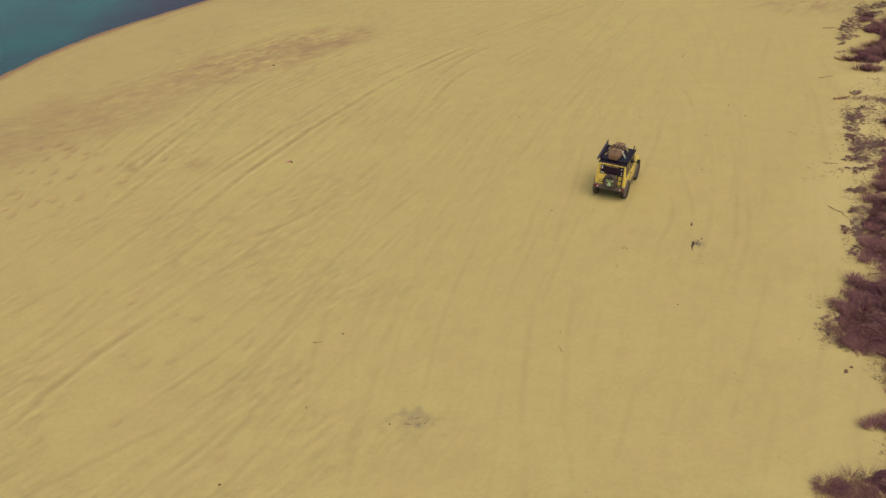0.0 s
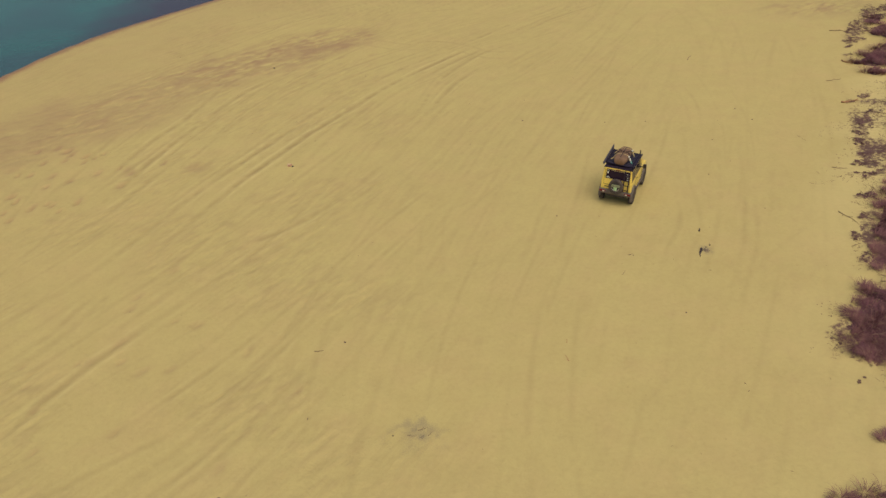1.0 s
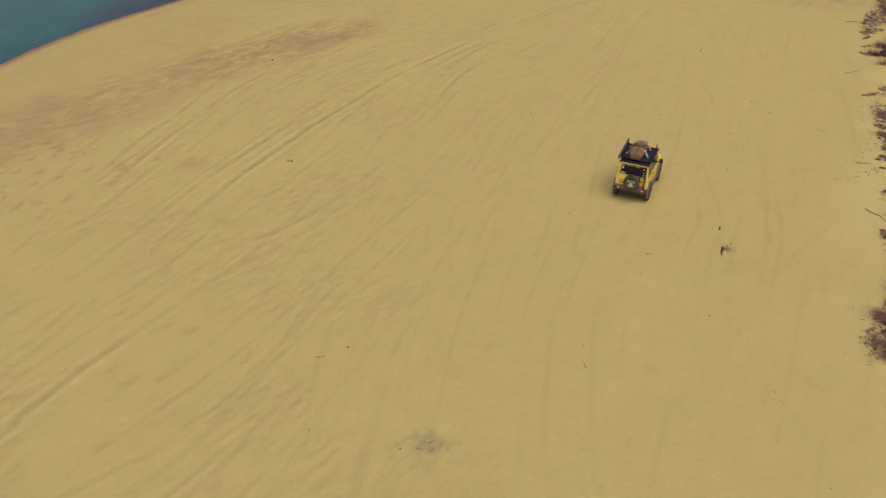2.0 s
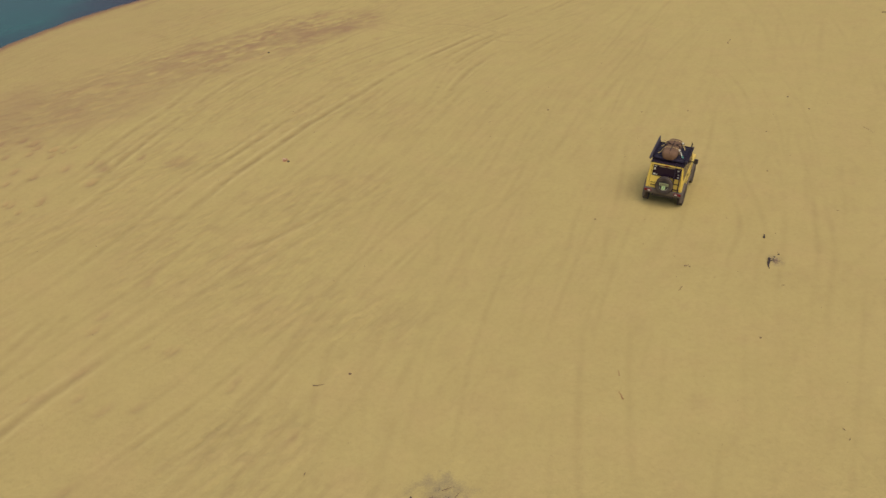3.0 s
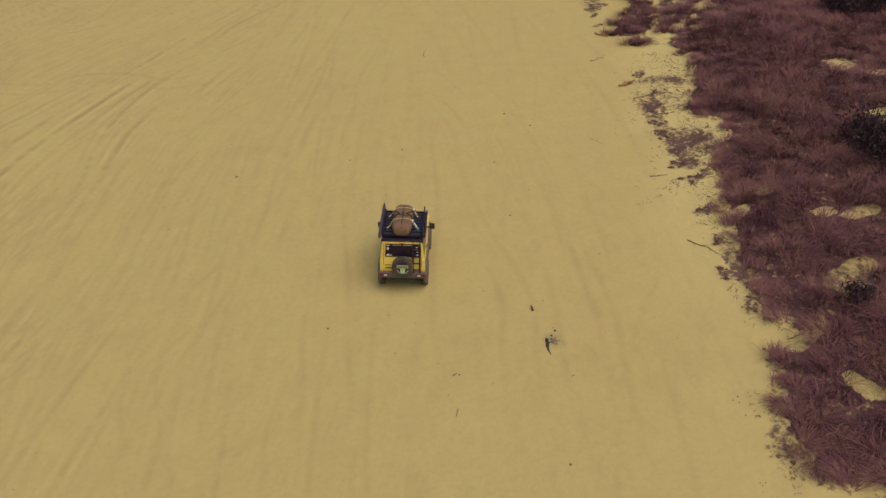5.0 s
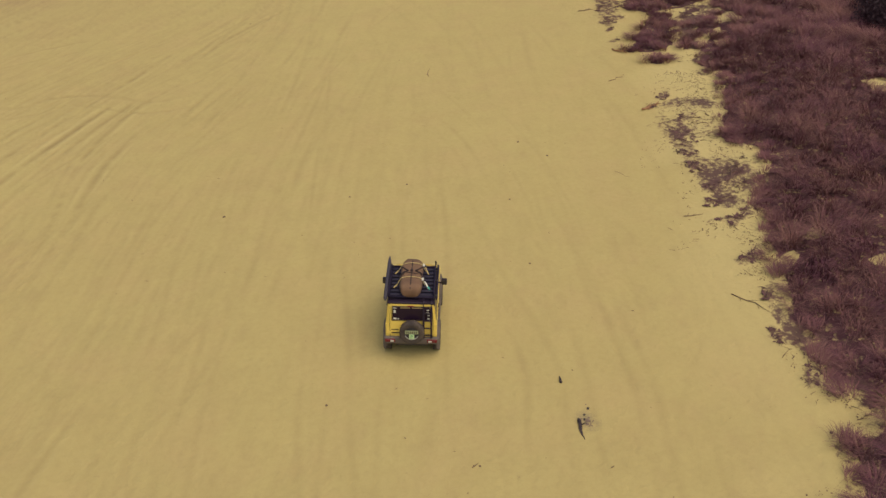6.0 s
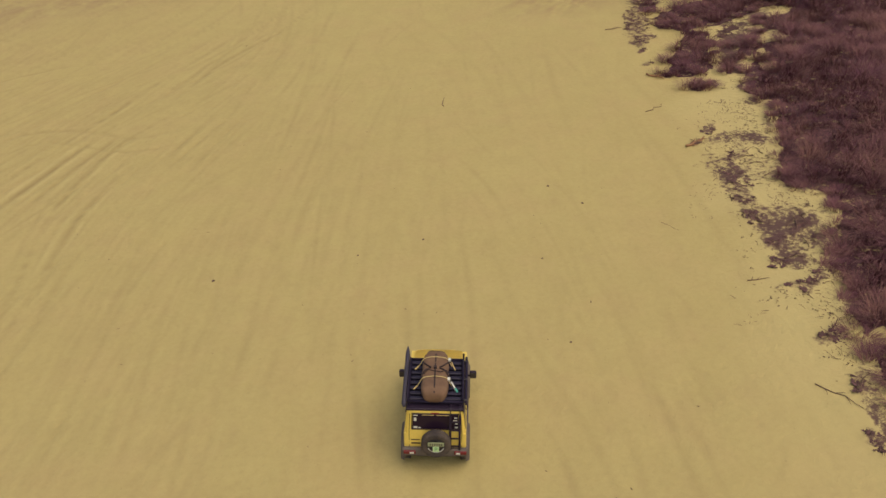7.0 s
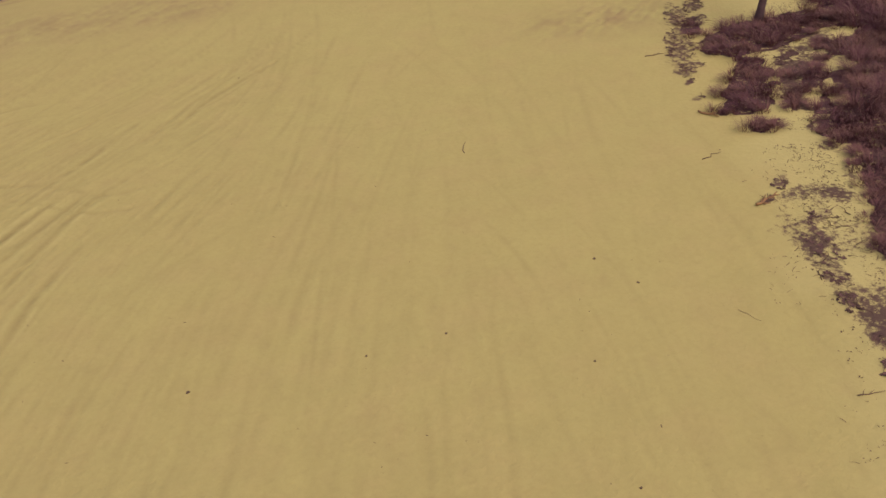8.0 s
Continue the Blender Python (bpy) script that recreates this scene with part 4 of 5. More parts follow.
def build_log(x, y, turn):
    """A charred log: thick and cracked at its far end, burnt to a thin hooked tail."""
    bm, rings = bmesh.new(), []
    for k, (along, side, r) in enumerate(((0.40, 0.0, 0.015), (0.37, 0.005, 0.055), (0.28, 0.0, 0.075), (0.16, -0.01, 0.085), (0.04, 0.0, 0.070), (-0.08, 0.01, 0.048), (-0.20, -0.01, 0.034), (-0.28, -0.045, 0.026), (-0.36, -0.05, 0.014))):
        ring = []
        for j in range(9):
            a = 2 * math.pi * j / 9
            rough = 1 + 0.7 * noise.noise(Vector((along * 14, math.cos(a) * 1.5, math.sin(a) * 1.5)))
            r_here = 0.62 * r
            ring.append(bm.verts.new((along, side + r_here * rough * math.cos(a), max(0.0, r_here * 0.75 + r_here * rough * math.sin(a)))))
        rings.append(ring)
    for a, b in zip(rings, rings[1:]):
        for j in range(9):
            bm.faces.new((a[j], a[(j + 1) % 9], b[(j + 1) % 9], b[j]))
    bm.faces.new(rings[0]), bm.faces.new(rings[-1])
    for side, along in ((-1, 0.12),):
        tube(bm, [(along, 0.05 * side, 0.06), (along + 0.05, 0.13 * side, 0.07), (along + 0.07, 0.19 * side, 0.03)], [0.018, 0.012, 0.005], 5)
    ob = new("log", mesh_of("log", bm, M_CHAR))
    ob.matrix_basis = pose(x, y, land_at(x, y) - 0.01, 0, 0, turn)
    tagged(ob, "charred black driftwood log with a thin burnt tail", "log")


def build_litter():
    """Dead leaves, twigs and root ends strewn between sand and grass."""
    rng = np.random.RandomState(12)
    bm = bmesh.new()
    n = 0
    while n < 1500:
        low = rng.uniform() < 0.35
        y = rng.uniform(17, 36) if low else rng.uniform(35, 61)
        x = np.interp(y, EDGE_Y, EDGE_X) + (rng.normal(-0.1, 0.35) if low else rng.uniform(-4.2, 0.6) * rng.uniform(0.2, 1))
        strewn = lattice_noise(np.array([x]), np.array([y]), 1.1, 51)[0] + 0.5 * lattice_noise(np.array([x]), np.array([y]), 0.5, 52)[0]
        if strewn < 0.1 - 0.25 * (y > 35):
            n += 0.02
            continue
        n += 1
        z, a = land_at(x, y), rng.uniform(0, math.pi)
        if rng.uniform() < 0.5:
            long, wide = rng.uniform(0.05, 0.24), rng.uniform(0.004, 0.010)
            d = Vector((math.cos(a), math.sin(a), rng.uniform(-0.1, 0.25)))
            tube(bm, [Vector((x, y, z + 0.02)) - d * long / 2, Vector((x, y, z + 0.035)), Vector((x, y, z + 0.02)) + d * long / 2], [wide, wide * 0.8, wide * 0.4], 4)
        else:
            for j in range(rng.randint(2, 6)):
                c = Vector((x, y, z + 0.03)) + Vector(rng.normal(0, 0.07, 3)) * (1, 1, 0.25)[0]
                c.z = max(c.z, z + 0.015)
                t = Euler((rng.uniform(-0.6, 0.6), rng.uniform(-0.6, 0.6), rng.uniform(0, 6.28))).to_matrix()
                s = rng.uniform(0.014, 0.046)
                bm.faces.new([bm.verts.new(c + t @ Vector(p)) for p in ((-s, 0, 0), (-0.2 * s, -0.4 * s, 0.01), (s, 0, 0), (0.1 * s, 0.45 * s, 0.015))])
    tagged(new("leaf_litter", mesh_of("leaf_litter", bm, M_DEAD)), "scattered dark twigs and dead leaves on the sand", "litter", kind="stuff")


def build_mat(x, y, a, b, turn):
    """A low crust of dead roots and leaves: flakes and rootlets thrown together, ragged at the rim."""
    rng = np.random.RandomState(int(x * 71 + y * 13))
    root = new("root_mat")
    root.matrix_basis = pose(x, y, land_at(x, y), 0, 0, turn)
    tagged(root, "ragged dark purple-brown mat of dead roots on sand", "root mat", "root mats below the grass")
    flakes, roots = bmesh.new(), bmesh.new()
    for k in range(int(70 + 820 * a * b)):
        r, c = math.sqrt(rng.uniform(0, 1.0)), rng.uniform(0, 6.28)
        at = Vector((a * r * math.cos(c), b * r * math.sin(c), rng.uniform(0.012, 0.05)))
        if noise.noise(Vector((at.x * 4.0 + x, at.y * 4.0 + y, 0))) < 0.45 * r - 0.27:
            continue
        t = Euler((rng.normal(0, 0.22), rng.normal(0, 0.22), rng.uniform(0, 6.28))).to_matrix()
        s = rng.uniform(0.035, 0.11)
        flakes.faces.new([flakes.verts.new(at + t @ Vector((s * q * math.cos(h), 0.5 * s * q * math.sin(h), 0))) for h, q in ((m * 1.047, rng.uniform(0.6, 1.15)) for m in range(6))])
        if k % 9 == 0:
            end = at + t @ Vector((rng.uniform(0.12, 0.36), 0, 0)) + Vector((0, 0, 0.02))
            tube(roots, [at, at.lerp(end, 0.5) + Vector((0, 0, 0.03)), end], [0.014, 0.010, 0.004], 4)
    tagged(part("crust", flakes, M_DEAD, root, "flaking crust of dead leaves"), kind="stuff")
    tagged(part("rootlet", roots, M_WOOD, root, "thin dry rootlets"), kind="stuff")


def build_specks():
    """Bits of leaf, bark and shell lying about the open sand."""
    rng = np.random.RandomState(44)
    bm = bmesh.new()
    for k in range(110):
        x, y = (rng.uniform(-20, 16), rng.uniform(14, 66)) if k % 3 else (rng.normal(11, 4), rng.normal(31, 7))
        z, a, s = land_at(x, y), rng.uniform(0, 6.28), rng.uniform(0.012, 0.03)
        d, e = Vector((math.cos(a), math.sin(a), 0.1)) * s * rng.uniform(1.2, 2.6), Vector((-math.sin(a), math.cos(a), 0.15)) * s * 0.5
        c = Vector((x, y, z + 0.02))
        top = bm.verts.new(c + Vector((0, 0, s * 0.5)))
        rim = [bm.verts.new(c + p) for p in (d, e, -d, -e)]
        for m in range(4):
            bm.faces.new((rim[m], rim[(m + 1) % 4], top))
        bm.faces.new(rim)
    tagged(new("sand_litter", mesh_of("sand_litter", bm, M_WOOD)), "tiny bits of bark and leaf on open sand", "litter", kind="stuff")


build_grass()
build_tussocks()
build_litter()
build_specks()
for mat_row in MATS:
    build_mat(*mat_row)
TWIGS, strewn_twigs = np.random.RandomState(52), 0
while strewn_twigs < 34:
    at = TWIGS.uniform(19.8, 33.4), TWIGS.uniform(36.2, 56)
    spot = np.array([at[0]]), np.array([at[1]])
    if max(inside(*spot, LITTER_BANK, 0.3)[0], inside(*spot, LITTER_FAR, 0.3)[0]) > 0.6:
        stick(*at, TWIGS.uniform(0, 180), TWIGS.uniform(0.25, 0.8), TWIGS.uniform(0.010, 0.018), M_WOOD, "dead dark twig among leaf litter on sand", TWIGS.randint(2, 5), "twig", 0.05, "twig")
        strewn_twigs += 1
PLANTS = np.random.RandomState(21)
leafy("shrub", PLANTS, 19.6, 27.0, 0.95, 0.55, 420, "small dark leafy shrub among the grass", "shrub")
# four larger dark shrubs, added to fill the dark areas at the right
leafy("shrub", PLANTS, 27.6, 33.4, 1.1, 2.0, 4600, "broad dark twiggy shrub among the grass", "shrub")
leafy("shrub", PLANTS, 38.6, 47.4, 1.2, 1.9, 4200, "tall dark leafy shrub behind the grass", "shrub")
leafy("shrub", PLANTS, 40.8, 49.6, 1.6, 2.2, 4600, "tall dark leafy shrub behind the grass", "shrub")
leafy("shrub", PLANTS, 41.0, 45.6, 1.4, 2.0, 4200, "tall dark leafy shrub behind the grass", "shrub")
build_tree(PLANTS, 33.2, 58.3)

stick(17.8, 31.85, -65, 1.25, 0.015, M_WOOD, "forked dark driftwood stick on the sand", 3)
stick(23.2, 48.2, 12, 0.9, 0.018, M_WOOD, "thin brown stick lying on the sand", 0)
stick(26.8, 57.3, -10, 0.9, 0.022, M_WOOD, "crooked dark branch lying on the sand", 3, "branch", category="branch")
stick(25.1, 51.0, -60, 0.9, 0.04, M_RUST, "reddish root end sticking out of the sand", 3, "root", 0.08, "root")
stick(22.9, 44.9, 15, 1.1, 0.05, M_RUST, "gnarled reddish root at the edge of the grass", 5, "root", 0.1, "root")
stick(19.2, 36.65, -12, 0.7, 0.016, M_WOOD, "thin dark runner lying on the sand", 2, "runner", 0.03, "runner")
stick(22.3, 38.6, 40, 1.6, 0.03, M_WOOD, "dark root branch lying among leaf litter", 6, "root", 0.08, "root")
stick(33.7, 41.6, -8, 2.6, 0.03, M_PALE, "long bleached pole lying in the grass", 0, "pole", category="pole")
stick(17.4, 26.85, 5, 0.7, 0.012, M_WOOD, "thin dry forked twig at the edge of the grass", 4, "twig", category="twig")
stick(17.2, 29.6, 25, 0.45, 0.010, M_WOOD, "thin curved twig at the edge of the grass", 1, "twig", category="twig")
stick(15.65, 23.45, 15, 0.8, 0.02, M_PALE, "pale dry stick lying in the grass", 1)
stick(15.7, 53.1, 62, 0.9, 0.02, M_WOOD, "thin dark stick lying on open sand", 0)
stick(18.6, 40.3, -70, 0.7, 0.007, M_WOOD, "thin curved twig lying on open sand", 0, "twig", category="twig")
stick(-4.7, 23.5, 8, 0.34, 0.015, M_WOOD, "short brown stick half buried in sand", 0)
stick(7.2, 28.0, 60, 0.36, 0.009, M_WOOD, "small broken twig lying on the sand", 3, "twig", category="twig")
stick(7.75, 29.4, 20, 0.2, 0.014, M_WOOD, "small broken twig lying on the sand", 1, "twig", category="twig")
stick(4.4, 23.7, 85, 0.28, 0.013, M_RUST, "strip of reddish bark lying on the sand", 0, "bark", category="bark")
stick(4.3, 22.7, 100, 0.34, 0.018, M_RUST, "strip of reddish bark lying on the sand", 1, "bark", category="bark")
build_log(10.66, 29.42, 69)
lump(10.98, 29.62, 0.05, M_ASHY, "ember_block", "grey half-burnt block beside a charred log", "burnt wood", 0.35)
lump(11.0, 29.84, 0.03, M_CHAR, "charcoal", "broken black charcoal beside a charred log", "charcoal")
lump(11.2, 30.0, 0.035, M_CHAR, "charcoal", "broken black charcoal beside a charred log", "charcoal")
lump(10.92, 29.7, 0.03, M_CHAR, "charcoal", "broken black charcoal beside a charred log", "charcoal")
for bx, by, bs in ((10.84, 29.74, 0.03), (10.90, 29.52, 0.04), (11.05, 29.70, 0.03), (10.98, 29.42, 0.022), (11.10, 29.56, 0.02), (11.22, 30.15, 0.018)):
    lump(bx, by, bs, M_ASHY, "ash_lump", "small grey lump of ash beside a charred log", "ash", 0.25, 3)
stick(11.02, 29.5, 30, 0.3, 0.010, M_ASHY, "grey burnt twig beside a charred log", 2, "twig", category="twig")
stick(11.06, 31.24, 72, 0.24, 0.04, M_CHAR, "single short charred stick on open sand", 0)
stick(-0.75, 19.3, 20, 0.35, 0.009, M_WOOD, "charred stick in an old fire pit", 2)
stick(-1.1, 19.0, -5, 0.3, 0.009, M_WOOD, "charred stick in an old fire pit", 1)
stick(-0.5, 19.1, 50, 0.25, 0.009, M_WOOD, "charred stick in an old fire pit", 1)
lump(-1.72, 19.05, 0.028, M_CHAR, "charcoal", "black charcoal beside an old fire pit", "charcoal")
lump(-8.3, 39.05, 0.12, M_SHELL, "shell", "pale and red-brown shell on the sand", "shell", 0.55)
lump(-8.12, 38.93, 0.055, M_CHAR, "seaweed", "dark dried seaweed beside a shell", "seaweed", 0.4)
lump(-11.8, 54.2, 0.07, M_CHAR, "seaweed", "dark dried seaweed on trampled sand", "seaweed", 0.4)
for bx, by, bs in ((16.8, 42.9, 0.04), (16.3, 44.5, 0.04), (12.8, 36.5, 0.03), (14.0, 40.5, 0.03), (11.0, 43.2, 0.035), (4.2, 43.9, 0.045), (-3.8, 24.0, 0.04), (9.1, 25.2, 0.03), (14.2, 21.25, 0.05), (13.9, 21.0, 0.055), (14.06, 23.06, 0.06), (13.95, 21.1, 0.045), (16.2, 26.8, 0.04), (14.05, 24.85, 0.018), (14.2, 25.3, 0.018), (14.3, 25.5, 0.02), (14.1, 25.45, 0.016), (-6.83, 16.6, 0.04), (8.75, 43.25, 0.03), (7.85, 29.35, 0.025), (5.0, 32.95, 0.03)):
    lump(bx, by, bs, M_WOOD, "wood_chip", "small dark chip of wood on sand", "wood chip")


# ---- the car: a small boxy four-wheel drive; x to its right, y ahead from the rear bumper, z up ----
CAR_POSE = pose(7.70, 33.75, 0.0, 0, 2.8, -23.6) @ Matrix.Diagonal((0.965, 0.92, 1.09, 1))
AXLES, WHEEL_R, TRACK = (0.60, 2.85), 0.345, 0.715


def side_profile(bm, outline, half_width, bevel):
    """A shape drawn from the side (y, z), given its width."""
    left = [bm.verts.new((-half_width, y, z)) for y, z in outline]
    right = [bm.verts.new((half_width, y, z)) for y, z in outline]
    n = len(outline)
    for k in range(n):
        bm.faces.new((left[k], left[(k + 1) % n], right[(k + 1) % n], right[k]))
    a, b = bm.faces.new(left), bm.faces.new(right)
    rim = list(a.edges) + list(b.edges)
    bmesh.ops.recalc_face_normals(bm, faces=bm.faces)
    if bevel:
        bmesh.ops.bevel(bm, geom=[e for e in rim if min(v.co.z for v in e.verts) > 0.78], offset=bevel, segments=3, affect="EDGES", profile=0.5)
    return bm


def arch(centre, radius, z, steps=10):
    low = math.asin((z - WHEEL_R) / radius)
    return [(centre + radius * math.cos(a), WHEEL_R + radius * math.sin(a)) for a in np.linspace(low, math.pi - low, steps)][::-1]


def quad_panel(bm, corners, thick):
    """A flat panel through four corners, with thickness along its normal."""
    c = [Vector(p) for p in corners]
    n = (c[1] - c[0]).cross(c[3] - c[0]).normalized() * thick
    a, b = [bm.verts.new(p) for p in c], [bm.verts.new(p + n) for p in c]
    bm.faces.new(a), bm.faces.new(b)
    for k in range(4):
        bm.faces.new((a[k], a[(k + 1) % 4], b[(k + 1) % 4], b[k]))
    bmesh.ops.bevel(bm, geom=list({e for v in b for e in v.link_edges}), offset=abs(thick) * 0.4, segments=1, affect="EDGES")
    return bm


TYRE_OUTLINE = [(0.20, -0.085), (0.24, -0.100), (0.30, -0.108), (0.330, -0.098), (0.345, -0.075), (0.345, -0.03), (0.338, -0.026), (0.338, -0.014), (0.345, -0.010),
                (0.345, 0.010), (0.338, 0.014), (0.338, 0.026), (0.345, 0.03), (0.345, 0.075), (0.330, 0.098), (0.30, 0.108), (0.24, 0.100), (0.20, 0.085), (0.20, -0.085)]


def tread_blocks(bm, centre, axis_name, half, radius):
    """Shoulder lugs round a tyre."""
    for k in range(28):
        a = 2 * math.pi * k / 28
        for side in (-1, 1):
            out = Vector((side * half, math.cos(a + side * 0.05) * radius, math.sin(a + side * 0.05) * radius))
            if axis_name == "y":
                out = Vector((out.y, out.x, out.z))
            turn = Matrix.Rotation(a, 4, "X") if axis_name == "x" else Matrix.Rotation(-a, 4, "Y")
            size = (0.045, 0.022, 0.034) if axis_name == "x" else (0.022, 0.045, 0.034)
            bmesh.ops.create_cube(bm, size=1.0, matrix=Matrix.Translation(Vector(centre) + out) @ turn @ Matrix.Diagonal((*size, 1)))


def wheel(parent, name, centre, axis_name, outward):
    tyre = lathe(bmesh.new(), TYRE_OUTLINE, (0, 0, 0), axis_name, 36)
    tread_blocks(tyre, (0, 0, 0), axis_name, 0.085, 0.338 if axis_name == "x" else 0.314)
    hub = new(name)
    hub.parent, hub.location = parent, centre
    part("tyre", tyre, M_TYRE, hub, "dusty black off-road tyre", True)
    rim = [(0.215, -0.09 * outward), (0.205, 0.075 * outward), (0.185, 0.085 * outward), (0.15, 0.045 * outward), (0.07, 0.055 * outward), (0.055, 0.085 * outward), (0.001, 0.088 * outward)]
    bm = lathe(bmesh.new(), rim, (0, 0, 0), axis_name, 24)
    for k in range(5):
        a = 2 * math.pi * k / 5
        off = Vector((0.06 * outward, 0.13 * math.cos(a), 0.13 * math.sin(a)))
        if axis_name == "y":
            off = Vector((off.y, off.x, off.z))
        bmesh.ops.create_uvsphere(bm, u_segments=8, v_segments=5, radius=0.02, matrix=Matrix.Translation(off))
    part("rim", bm, M_STEEL, hub, "dark steel wheel rim", True)
    return hub


def build_car():
    car = new("car")
    car.matrix_basis = CAR_POSE
    tagged(car, "small boxy yellow off-road car with loaded roof rack on sand", "car")
    # tub, with open wheel arches, and bonnet
    outline = [(0.10, 0.52)] + arch(AXLES[0], 0.43, 0.46) + arch(AXLES[1], 0.43, 0.46) + [(3.30, 0.50), (3.34, 0.80), (3.30, 1.00), (2.42, 1.075), (0.09, 1.08), (0.07, 0.80)]
    body = part("body", side_profile(bmesh.new(), outline, 0.735, 0.035), M_YELLOW, car, "glossy yellow painted body")
    bonnet = bmesh.new()
    rows = []
    for k in range(7):
        y = 2.36 + k * 0.155
        z = 1.085 - 0.007 * k - (0.018 if k == 6 else 0)
        rows.append([bonnet.verts.new((x * (1 - 0.012 * k), y, z + 0.035 * (1 - abs(x) ** 3 / 0.28))) for x in (-0.655, -0.60, -0.36, -0.30, 0, 0.30, 0.36, 0.60, 0.655)])
    for a, b in zip(rows, rows[1:]):
        for k in range(8):
            bonnet.faces.new((a[k], a[k + 1], b[k + 1], b[k]))
    bmesh.ops.solidify(bonnet, geom=bonnet.faces[:], thickness=0.04)
    part("bonnet", bonnet, M_YELLOW, car, "yellow bonnet")
    # cabin
    cabin = bmesh.new()
    low, high = (0.725, 0.09, 2.42, 1.05), (0.655, 0.16, 1.98, 1.655)
    ring = []
    for hw, y0, y1, z in (low, high):
        ring.append([cabin.verts.new(p) for p in ((-hw, y0, z), (hw, y0, z), (hw * 0.97, y1, z), (-hw * 0.97, y1, z))])
    for k in range(4):
        cabin.faces.new((ring[0][k], ring[0][(k + 1) % 4], ring[1][(k + 1) % 4], ring[1][k]))
    cabin.faces.new(ring[0]), cabin.faces.new(ring[1])
    bmesh.ops.bevel(cabin, geom=[e for e in cabin.edges if abs(e.verts[0].co.z - e.verts[1].co.z) > 0.3], offset=0.05, segments=3, affect="EDGES")
    part("cabin", cabin, M_YELLOW, car, "upright yellow cabin with dark windows")
    part("roof", box(bmesh.new(), -0.665, 0.665, 0.17, 2.02, 1.652, 1.712, 0.025), M_BLACK, car, "black roof panel")
    for side in (-1, 1):
        part("drip_rail", tube(bmesh.new(), [(side * 0.668, 0.14, 1.66), (side * 0.668, 1.9, 1.66), (side * 0.70, 2.36, 1.13)], 0.014, 6), M_BLACK, car)
    # glass: a point on the cabin's side or rear at a height
    def flank(side, y, z, out=0.004):
        f = (z - 1.05) / 0.605
        return (side * (0.725 + f * (0.655 - 0.725) + out), y, z)

    def tail(x, z, out=0.004):
        return (x, 0.09 + (z - 1.05) / 0.605 * 0.07 - out, z)

    for side in (-1, 1):
        for y0, y1, slope in ((0.20, 0.92, 0.02), (1.02, 2.14, -0.24)):
            c = [flank(side, y0, 1.13), flank(side, y1, 1.13), flank(side, y1 + slope, 1.57), flank(side, y0 + 0.02, 1.57)]
            part("side_window", quad_panel(bmesh.new(), c if side < 0 else c[::-1], 0.008), M_GLASS, car, "dark tinted side window")
        seam = tube(bmesh.new(), [flank(side, 0.97, 1.09, 0.012), (side * 0.737, 0.99, 0.95), (side * 0.737, 1.12, 0.6), (side * 0.737, 2.2, 0.52), (side * 0.737, 2.26, 1.0)], 0.006, 4)
        door = part("door", seam, M_SEAM, car, "dark shut line of the door")
        part("handle", box(bmesh.new(), side * 0.752 - 0.014, side * 0.752 + 0.014, 1.10, 1.26, 0.985, 1.015, 0.006), M_BLACK, door, "black door handle")
        part("sill", box(bmesh.new(), side * 0.75 - 0.04, side * 0.75 + 0.04, 1.05, 2.38, 0.40, 0.49, 0.02), M_PLASTIC, car, "grey plastic sill")
    part("windscreen", quad_panel(bmesh.new(), [(-0.62, 2.405, 1.12), (0.62, 2.405, 1.12), (0.58, 2.035, 1.61), (-0.58, 2.035, 1.61)], 0.01), M_GLASS, car, "dark windscreen")
    pane = quad_panel(bmesh.new(), [tail(-0.53, 1.215), tail(0.57, 1.215), tail(0.54, 1.59), tail(-0.52, 1.59)], 0.010)
    rear_window = part("rear_window", pane, M_GLASS, car, "dark rear window with small white stickers")
    part("gasket", tube(bmesh.new(), [tail(-0.545, 1.20, 0.01), tail(0.585, 1.20, 0.01), tail(0.555, 1.605, 0.01), tail(-0.535, 1.605, 0.01), tail(-0.545, 1.20, 0.01)], 0.012, 6), M_SEAM, rear_window)
    for x, z, w, h in ((-0.45, 1.562, 0.10, 0.022), (-0.46, 1.46, 0.06, 0.085), (-0.455, 1.255, 0.09, 0.05), (-0.36, 1.245, 0.05, 0.03), (0.48, 1.51, 0.07, 0.03), (0.47, 1.435, 0.10, 0.035), (0.50, 1.36, 0.06, 0.03), (0.50, 1.265, 0.07, 0.04), (-0.16, 1.572, 0.28, 0.014), (0.18, 1.572, 0.30, 0.014)):
        c = [tail(x - w / 2, z - h / 2, 0.016), tail(x + w / 2, z - h / 2, 0.016), tail(x + w / 2, z + h / 2, 0.016), tail(x - w / 2, z + h / 2, 0.016)]
        part("sticker", quad_panel(bmesh.new(), c, 0.003), M_STRAP if w > 0.2 else M_WHITE, rear_window, "small pale sticker")
    part("brake_light", box(bmesh.new(), -0.09, 0.09, 0.125, 0.15, 1.605, 1.635, 0.006), M_RED, car, "narrow red high brake light")
    # tailgate shut lines and badge
    gate = tube(bmesh.new(), [(-0.60, 0.075, 0.66), (-0.61, 0.082, 1.06), tail(-0.585, 1.60, 0.004)], 0.006, 4)
    tube(gate, [(0.62, 0.075, 0.66), (0.63, 0.082, 1.06), tail(0.60, 1.60, 0.004)], 0.006, 4)
    tube(gate, [(-0.60, 0.075, 0.66), (0.62, 0.075, 0.66)], 0.006, 4)
    part("tailgate", gate, M_SEAM, car, "dark shut line of the tailgate")
